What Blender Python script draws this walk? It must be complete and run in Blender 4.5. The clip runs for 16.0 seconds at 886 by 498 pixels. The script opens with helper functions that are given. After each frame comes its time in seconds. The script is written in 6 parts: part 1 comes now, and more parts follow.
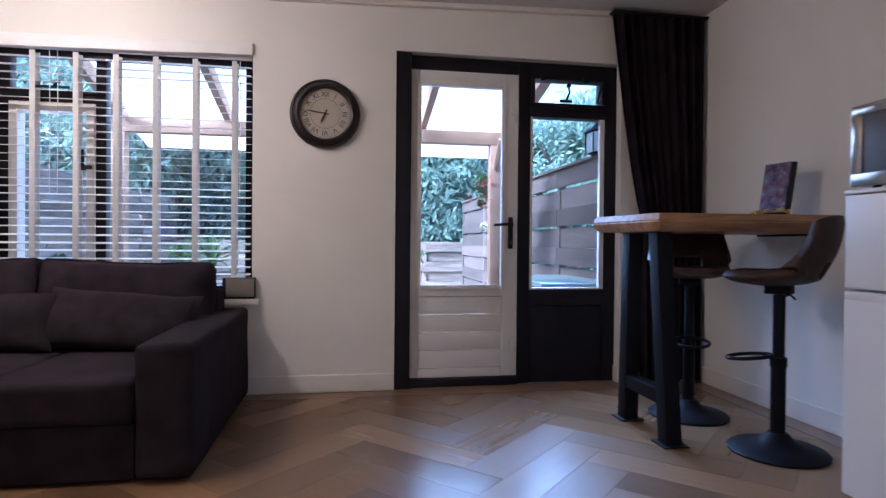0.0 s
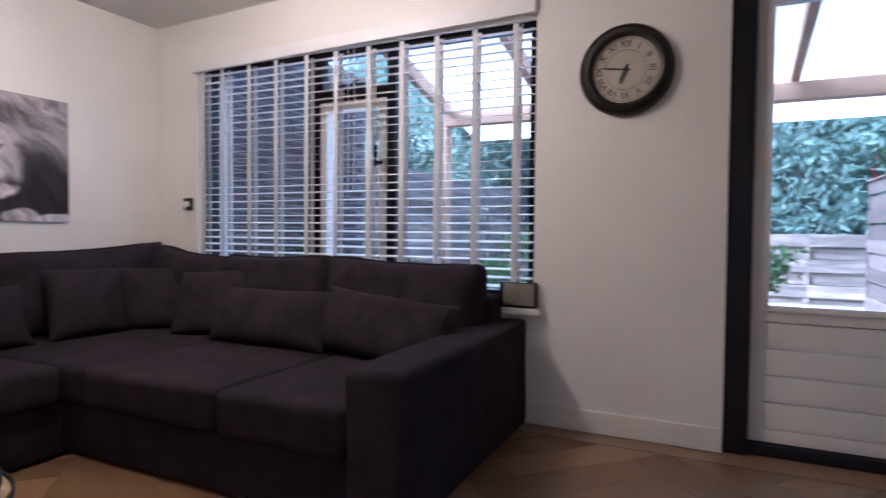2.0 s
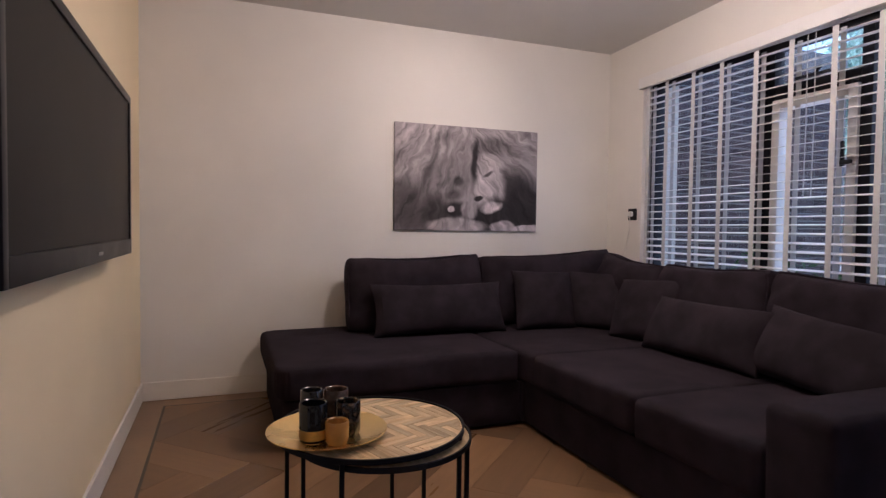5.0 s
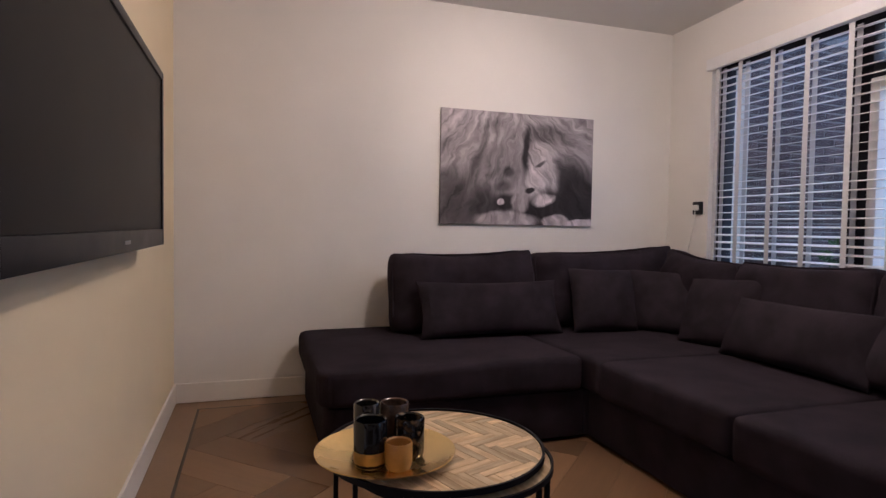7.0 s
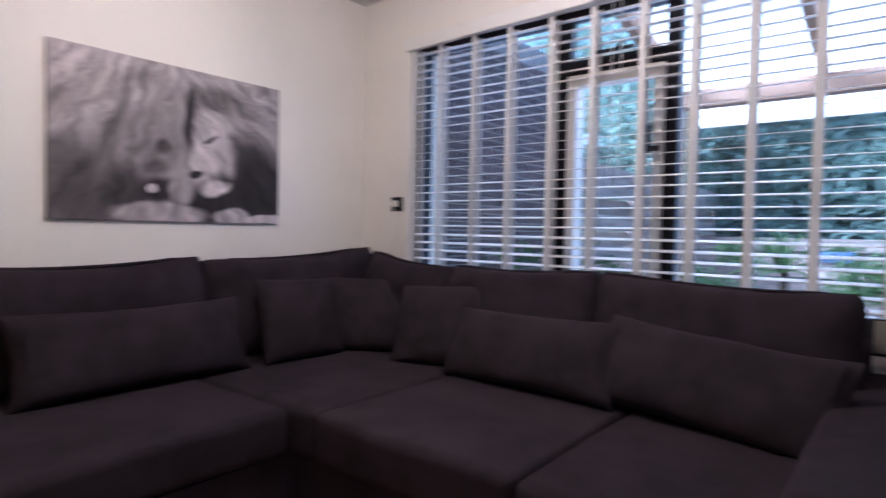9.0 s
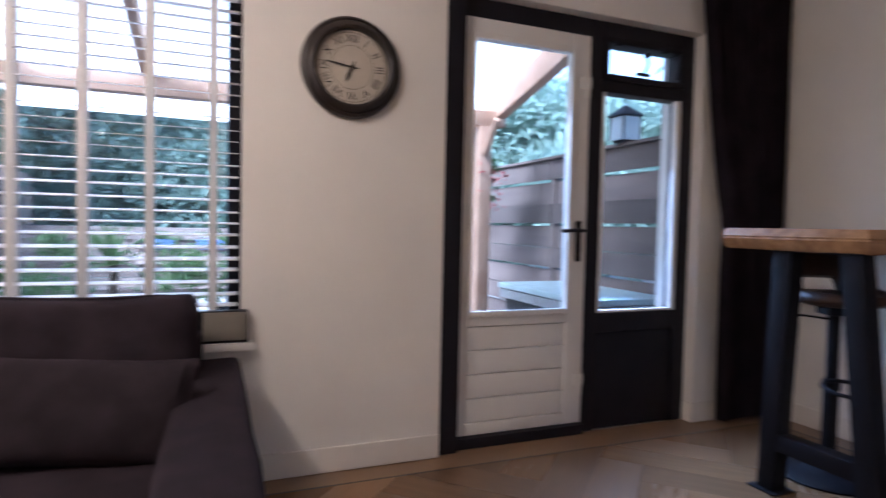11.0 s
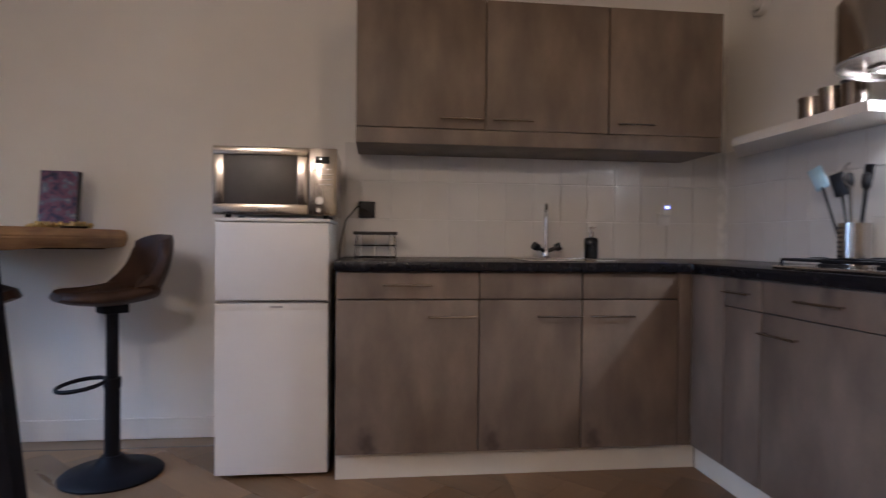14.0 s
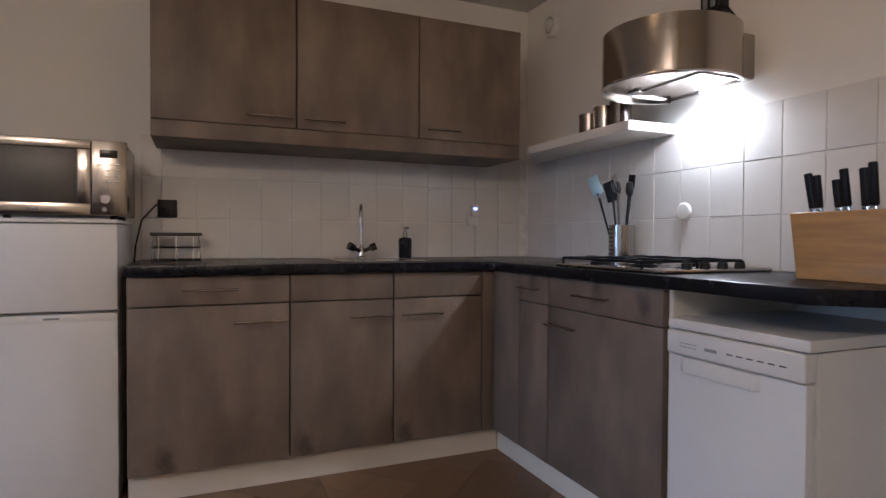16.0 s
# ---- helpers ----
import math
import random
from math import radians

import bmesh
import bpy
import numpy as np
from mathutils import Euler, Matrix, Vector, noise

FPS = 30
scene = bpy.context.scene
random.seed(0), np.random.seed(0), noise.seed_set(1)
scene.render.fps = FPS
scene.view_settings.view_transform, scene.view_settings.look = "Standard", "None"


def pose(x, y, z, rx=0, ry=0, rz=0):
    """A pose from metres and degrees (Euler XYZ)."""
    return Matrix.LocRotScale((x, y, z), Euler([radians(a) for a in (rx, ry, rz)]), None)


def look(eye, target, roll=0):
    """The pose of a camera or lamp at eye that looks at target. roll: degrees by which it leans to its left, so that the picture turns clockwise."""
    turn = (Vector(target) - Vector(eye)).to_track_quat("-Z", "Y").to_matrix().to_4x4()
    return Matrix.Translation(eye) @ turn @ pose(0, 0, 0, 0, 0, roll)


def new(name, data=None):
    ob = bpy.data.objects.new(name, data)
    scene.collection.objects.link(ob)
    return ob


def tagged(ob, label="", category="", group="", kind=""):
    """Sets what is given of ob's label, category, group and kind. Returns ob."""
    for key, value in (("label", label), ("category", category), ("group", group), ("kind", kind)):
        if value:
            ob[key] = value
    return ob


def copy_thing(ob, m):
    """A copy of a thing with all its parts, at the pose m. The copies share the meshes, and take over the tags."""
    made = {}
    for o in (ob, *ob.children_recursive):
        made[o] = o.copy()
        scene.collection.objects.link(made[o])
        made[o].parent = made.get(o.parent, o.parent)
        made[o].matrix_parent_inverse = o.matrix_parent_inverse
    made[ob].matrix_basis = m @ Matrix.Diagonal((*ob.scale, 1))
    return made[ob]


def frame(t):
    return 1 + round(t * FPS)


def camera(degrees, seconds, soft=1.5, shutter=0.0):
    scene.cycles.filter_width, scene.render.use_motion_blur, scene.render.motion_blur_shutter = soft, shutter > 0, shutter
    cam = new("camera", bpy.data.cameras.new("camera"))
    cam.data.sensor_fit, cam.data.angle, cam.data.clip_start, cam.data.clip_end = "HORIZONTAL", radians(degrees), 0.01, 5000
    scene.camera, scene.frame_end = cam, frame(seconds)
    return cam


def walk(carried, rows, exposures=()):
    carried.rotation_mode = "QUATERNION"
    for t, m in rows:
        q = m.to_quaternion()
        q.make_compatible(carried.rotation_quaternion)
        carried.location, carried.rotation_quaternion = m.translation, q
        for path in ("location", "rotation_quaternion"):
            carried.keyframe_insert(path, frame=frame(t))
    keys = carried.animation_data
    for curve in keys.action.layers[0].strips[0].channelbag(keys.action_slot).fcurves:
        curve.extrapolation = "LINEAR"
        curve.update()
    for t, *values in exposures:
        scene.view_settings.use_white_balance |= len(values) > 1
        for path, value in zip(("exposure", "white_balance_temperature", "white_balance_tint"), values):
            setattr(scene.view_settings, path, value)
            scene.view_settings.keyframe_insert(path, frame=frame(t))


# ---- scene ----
cam = camera(74.9, 16.0, soft=1.3, shutter=0.5)
PATH = [
    (0, (1.015, 0.538, 0.888), (1.341, 2.505, 0.870), 0.5),
    (0.5, (0.967, 0.817, 0.853), (1.254, 2.796, 0.858), 0.4),
    (1, (1.013, 1.032, 0.847), (1.018, 3.032, 0.846), 0.6),
    (1.5, (1.225, 1.215, 0.897), (0.716, 3.149, 0.847), 0.5),
    (2, (1.268, 1.339, 0.93), (0.409, 3.144, 0.866), 0.5),
    (2.5, (1.354, 1.394, 0.949), (0.162, 2.999, 0.887), 0.4),
    (3, (1.425, 1.414, 0.972), (-0.068, 2.743, 0.902), 0.5),
    (3.5, (1.424, 1.409, 0.973), (-0.225, 2.538, 0.905), 0.6),
    (4, (1.412, 1.4, 0.968), (-0.34, 2.362, 0.901), 0.7),
    (4.5, (1.406, 1.398, 0.971), (-0.415, 2.223, 0.901), 0.6),
    (5, (1.402, 1.388, 0.971), (-0.464, 2.105, 0.901), 0.7),
    (7.5, (0.952, 1.367, 0.92), (-0.948, 1.988, 0.846), 0.9),
    (8, (0.749, 1.486, 0.907), (-1.089, 2.272, 0.848), 0.9),
    (8.5, (0.597, 1.623, 0.976), (-1.061, 2.737, 0.884), 1.4),
    (9, (0.419, 1.65, 0.947), (-0.839, 3.204, 0.88), 1.1),
    (9.2, (0.399, 1.68, 0.95), (-0.688, 3.36, 0.882), 1.2),
    (11.3, (0.361, 1.697, 1.018), (1.374, 3.419, 0.944), 1.2),
    (11.5, (0.357, 1.712, 1.014), (1.549, 3.316, 0.944), 1.2),
    (12, (0.334, 1.756, 1.001), (1.942, 2.944, 0.939), 1.4),
    (12.5, (0.31, 1.738, 0.999), (2.12, 2.587, 0.95), 1.4),
    (13, (0.305, 1.677, 0.979), (2.229, 2.223, 0.952), 1.3),
    (13.5, (0.292, 1.68, 0.983), (2.288, 1.792, 0.968), 0.9),
    (14, (0.289, 1.665, 1.002), (2.276, 1.436, 0.973), 0.6),
    (14.5, (0.282, 1.638, 1.011), (2.235, 1.21, 0.98), 0.4),
    (15, (0.261, 1.606, 1.022), (2.171, 1.014, 0.985), 0.4),
    (15.5, (0.254, 1.589, 1.019), (2.126, 0.887, 0.985), 0.3),
    (16, (0.249, 1.578, 1.024), (2.092, 0.8, 0.986), 0.3),
]
walk(cam, [(t, look(eye, target, roll)) for t, eye, target, roll in PATH], exposures=[(0.0, 2.1, 5150, 19), (2.0, 2.0, 5150, 20), (3.0, 1.80, 5300, 22), (4.5, 1.69, 5550, 23), (7.5, 1.7, 5500, 22), (9.0, 1.97, 5100, 20), (11.5, 2.2, 5600, 20), (13.5, 2.2, 5950, 18), (14.5, 2.1, 5950, 17), (16.0, 2.05, 5950, 16)])

# ---- light ----
def use_nodes_world():
    w = bpy.data.worlds.new("sky_world")
    scene.world = w
    w.use_nodes = True
    nt = w.node_tree
    sky = nt.nodes.new("ShaderNodeTexSky")
    sky.sky_type, sky.sun_disc = "NISHITA", False
    sky.sun_elevation, sky.sun_rotation = radians(42), radians(242)
    bg = nt.nodes["Background"]
    bg.inputs["Strength"].default_value = 0.15
    nt.links.new(sky.outputs[0], bg.inputs["Color"])


use_nodes_world()


def lamp(name, kind, m, energy, color, radius=0.05, size=(0, 0), spread=180, cone=0, blend=0.5, angle=0):
    data = bpy.data.lights.new(name, kind)
    data.energy, data.color = energy, color
    if kind in ("POINT", "SPOT"):
        data.shadow_soft_size = radius
    if kind == "SPOT":
        data.spot_size, data.spot_blend = radians(cone), blend
    if kind == "AREA":
        data.shape, data.size, data.size_y = "RECTANGLE", *size
        data.spread = radians(spread)
    if kind == "SUN":
        data.angle = radians(angle)
    ob = new(name, data)
    ob.matrix_world = m
    return ob


WARM = (1.0, 0.80, 0.60)
AMBER = (1.0, 0.66, 0.36)
lamp("sun", "SUN", pose(0, 0, 8, 48, 0, -62), 5.0, (0.86, 0.94, 1.0), angle=40)
for x, y, e in ((-0.58, 2.50, 8.8), (-0.45, 3.10, 4.0)):
    lamp("living_lamp", "POINT", pose(x, y, 2.12), e, WARM, radius=0.03)
lamp("picture_spot", "SPOT", look((-0.95, 2.68, 2.2), (-2.13, 2.70, 1.66)), 3.8, WARM, radius=0.04, cone=62, blend=0.9)
# Added amber fill over the kitchen; no fitting hangs there.
lamp("kitchen_lamp", "POINT", pose(1.5, 1.0, 2.25), 1.2, AMBER, radius=0.10)
lamp("hood_lamp", "SPOT", pose(1.89, -0.205, 1.566, 6, 0, 0), 4.6, (0.90, 0.95, 1.0), radius=0.025, cone=172)
lamp("window_sky", "AREA", pose(-0.65, 4.3, 1.25, -90, 0, 0), 1.6, (0.55, 0.72, 1.0), size=(2.1, 1.3), spread=140)
lamp("door_sky", "AREA", pose(1.75, 4.32, 1.3, -52, 0, 0), 1.7, (0.45, 0.66, 1.0), size=(0.55, 1.2), spread=90)
lamp("side_sky", "AREA", pose(2.4, 4.32, 1.15, -52, 0, 0), 2.6, (0.45, 0.66, 1.0), size=(0.42, 1.0), spread=90)


# ---- materials ----
def mat(name, base, rough=0.5, metal=0.0, scale=8.0, vary=0.06, bump=0.0, bump_scale=80.0, stretch=(1, 1, 1), random_tone=0.0, coat=0.0, sheen=0.0, transmission=0.0, emit=0.0, spec=0.5, second=None, rough_vary=0.08, lo=0.35, hi=0.65, sheen_vary=0.0):
    """Two scales of tone: broad patches and fine grain, with a bump of its own size."""
    m = bpy.data.materials.new(name)
    m.use_nodes = True
    nt = m.node_tree
    b = nt.nodes["Principled BSDF"]
    tc = nt.nodes.new("ShaderNodeTexCoord")
    mp = nt.nodes.new("ShaderNodeMapping")
    mp.inputs["Scale"].default_value = stretch
    nt.links.new(tc.outputs["Object"], mp.inputs["Vector"])
    n1 = nt.nodes.new("ShaderNodeTexNoise")
    n1.inputs["Scale"].default_value, n1.inputs["Detail"].default_value = scale, 6
    n2 = nt.nodes.new("ShaderNodeTexNoise")
    n2.inputs["Scale"].default_value, n2.inputs["Detail"].default_value = bump_scale, 4
    vec = mp.outputs[0]
    if random_tone:
        info = nt.nodes.new("ShaderNodeObjectInfo")
        sc = nt.nodes.new("ShaderNodeVectorMath")
        sc.operation = "SCALE"
        sc.inputs[0].default_value = (37, 53, 71)
        nt.links.new(info.outputs["Random"], sc.inputs["Scale"])
        add = nt.nodes.new("ShaderNodeVectorMath")
        nt.links.new(vec, add.inputs[0])
        nt.links.new(sc.outputs[0], add.inputs[1])
        vec = add.outputs[0]
    nt.links.new(vec, n1.inputs["Vector"])
    nt.links.new(vec, n2.inputs["Vector"])
    ramp = nt.nodes.new("ShaderNodeValToRGB")
    c2 = second or tuple(min(1, c * (1 + vary)) for c in base)
    c1 = base if second else tuple(c * (1 - vary) for c in base)
    ramp.color_ramp.elements[0].position, ramp.color_ramp.elements[1].position = lo, hi
    ramp.color_ramp.elements[0].color, ramp.color_ramp.elements[1].color = (*c1, 1), (*c2, 1)
    nt.links.new(n1.outputs["Fac"], ramp.inputs["Fac"])
    hsv = nt.nodes.new("ShaderNodeHueSaturation")
    nt.links.new(ramp.outputs[0], hsv.inputs["Color"])
    mr = nt.nodes.new("ShaderNodeMapRange")
    mr.inputs["To Min"].default_value, mr.inputs["To Max"].default_value = 1 - vary * 0.6, 1 + vary * 0.6
    nt.links.new(n2.outputs["Fac"], mr.inputs["Value"])
    val = mr.outputs[0]
    if random_tone:
        rr = nt.nodes.new("ShaderNodeMapRange")
        rr.inputs["To Min"].default_value, rr.inputs["To Max"].default_value = 1 - random_tone, 1 + random_tone
        nt.links.new(info.outputs["Random"], rr.inputs["Value"])
        mu = nt.nodes.new("ShaderNodeMath")
        mu.operation = "MULTIPLY"
        nt.links.new(val, mu.inputs[0])
        nt.links.new(rr.outputs[0], mu.inputs[1])
        val = mu.outputs[0]
    nt.links.new(val, hsv.inputs["Value"])
    nt.links.new(hsv.outputs[0], b.inputs["Base Color"])
    ro = nt.nodes.new("ShaderNodeMapRange")
    ro.inputs["To Min"].default_value, ro.inputs["To Max"].default_value = max(0, rough - rough_vary), min(1, rough + rough_vary)
    nt.links.new(n1.outputs["Fac"], ro.inputs["Value"])
    gloss = ro.outputs[0]
    if random_tone and sheen_vary:                # each piece polished a little differently
        rs, ad = nt.nodes.new("ShaderNodeMapRange"), nt.nodes.new("ShaderNodeMath")
        fr_ = nt.nodes.new("ShaderNodeMath")
        fr_.operation = "FRACT"
        ml = nt.nodes.new("ShaderNodeMath")
        ml.operation, ml.inputs[1].default_value = "MULTIPLY", 17.3
        nt.links.new(info.outputs["Random"], ml.inputs[0])
        nt.links.new(ml.outputs[0], fr_.inputs[0])
        rs.inputs["To Min"].default_value, rs.inputs["To Max"].default_value = -sheen_vary, sheen_vary
        nt.links.new(fr_.outputs[0], rs.inputs["Value"])
        nt.links.new(gloss, ad.inputs[0])
        nt.links.new(rs.outputs[0], ad.inputs[1])
        gloss = ad.outputs[0]
    nt.links.new(gloss, b.inputs["Roughness"])
    b.inputs["Metallic"].default_value = metal
    b.inputs["Specular IOR Level"].default_value = spec
    b.inputs["Coat Weight"].default_value = coat
    b.inputs["Sheen Weight"].default_value = sheen
    b.inputs["Transmission Weight"].default_value = transmission
    if bump:
        bn = nt.nodes.new("ShaderNodeBump")
        bn.inputs["Strength"].default_value, bn.inputs["Distance"].default_value = bump, 0.004
        nt.links.new(n2.outputs["Fac"], bn.inputs["Height"])
        nt.links.new(bn.outputs[0], b.inputs["Normal"])
    if emit:
        b.inputs["Emission Color"].default_value = (*base, 1)
        b.inputs["Emission Strength"].default_value = emit
    return m


def glass(name, tint=(1, 1, 1)):
    """Thin window pane: clear, with a faint mirror on it."""
    m = bpy.data.materials.new(name)
    m.use_nodes = True
    nt = m.node_tree
    nt.nodes.remove(nt.nodes["Principled BSDF"])
    clear, gloss, mix = nt.nodes.new("ShaderNodeBsdfTransparent"), nt.nodes.new("ShaderNodeBsdfGlossy"), nt.nodes.new("ShaderNodeMixShader")
    clear.inputs["Color"].default_value = (*tint, 1)
    gloss.inputs["Roughness"].default_value = 0.25
    mix.inputs["Fac"].default_value = 0.03
    nt.links.new(clear.outputs[0], mix.inputs[1])
    nt.links.new(gloss.outputs[0], mix.inputs[2])
    nt.links.new(mix.outputs[0], nt.nodes["Material Output"].inputs["Surface"])
    return m


def leafy(name, dark, light, scale):
    """Thin leaves that let half of the light through."""
    m = mat(name, dark, 0.7, scale=scale, vary=0.3, second=light)
    nt = m.node_tree
    b = nt.nodes["Principled BSDF"]
    col = b.inputs["Base Color"].links[0].from_socket
    tr, mx = nt.nodes.new("ShaderNodeBsdfTranslucent"), nt.nodes.new("ShaderNodeMixShader")
    nt.links.new(col, tr.inputs["Color"])
    mx.inputs["Fac"].default_value = 0.55
    nt.links.new(b.outputs[0], mx.inputs[1])
    nt.links.new(tr.outputs[0], mx.inputs[2])
    nt.links.new(mx.outputs[0], nt.nodes["Material Output"].inputs["Surface"])
    return m


def knotty(m, scale=3.0, tone=0.45):
    """Sparse dark knots and cloudy stains over a laminate grain."""
    nt = m.node_tree
    b = nt.nodes["Principled BSDF"]
    col = b.inputs["Base Color"].links[0].from_socket
    tc = nt.nodes.new("ShaderNodeTexCoord")
    mp = nt.nodes.new("ShaderNodeMapping")
    mp.inputs["Scale"].default_value = (1, 1, 0.55)
    wob = nt.nodes.new("ShaderNodeTexNoise")
    wob.inputs["Scale"].default_value, wob.inputs["Detail"].default_value = 14, 4
    add = nt.nodes.new("ShaderNodeVectorMath")
    add.operation = "MULTIPLY_ADD"
    add.inputs[1].default_value = (0.10, 0.10, 0.10)
    nt.links.new(tc.outputs["Object"], mp.inputs[0])
    nt.links.new(tc.outputs["Object"], wob.inputs["Vector"])
    nt.links.new(wob.outputs["Color"], add.inputs[0])
    nt.links.new(mp.outputs[0], add.inputs[2])
    v = nt.nodes.new("ShaderNodeTexVoronoi")
    v.inputs["Scale"].default_value = scale
    nt.links.new(add.outputs[0], v.inputs["Vector"])
    r = nt.nodes.new("ShaderNodeMapRange")
    r.interpolation_type = "SMOOTHSTEP"
    r.inputs["From Min"].default_value, r.inputs["From Max"].default_value = 0.02, 0.16
    r.inputs["To Min"].default_value, r.inputs["To Max"].default_value = tone, 1.0
    nt.links.new(v.outputs["Distance"], r.inputs["Value"])
    cloud, cr = nt.nodes.new("ShaderNodeTexNoise"), nt.nodes.new("ShaderNodeMapRange")
    cloud.inputs["Scale"].default_value, cloud.inputs["Detail"].default_value = 5.5, 5
    nt.links.new(mp.outputs[0], cloud.inputs["Vector"])
    cr.inputs["From Min"].default_value, cr.inputs["From Max"].default_value = 0.3, 0.7
    cr.inputs["To Min"].default_value, cr.inputs["To Max"].default_value = 0.80, 1.18
    nt.links.new(cloud.outputs["Fac"], cr.inputs["Value"])
    mu, hs = nt.nodes.new("ShaderNodeMath"), nt.nodes.new("ShaderNodeHueSaturation")
    mu.operation = "MULTIPLY"
    nt.links.new(r.outputs[0], mu.inputs[0])
    nt.links.new(cr.outputs[0], mu.inputs[1])
    nt.links.new(col, hs.inputs["Color"])
    nt.links.new(mu.outputs[0], hs.inputs["Value"])
    nt.links.new(hs.outputs[0], b.inputs["Base Color"])
    return m


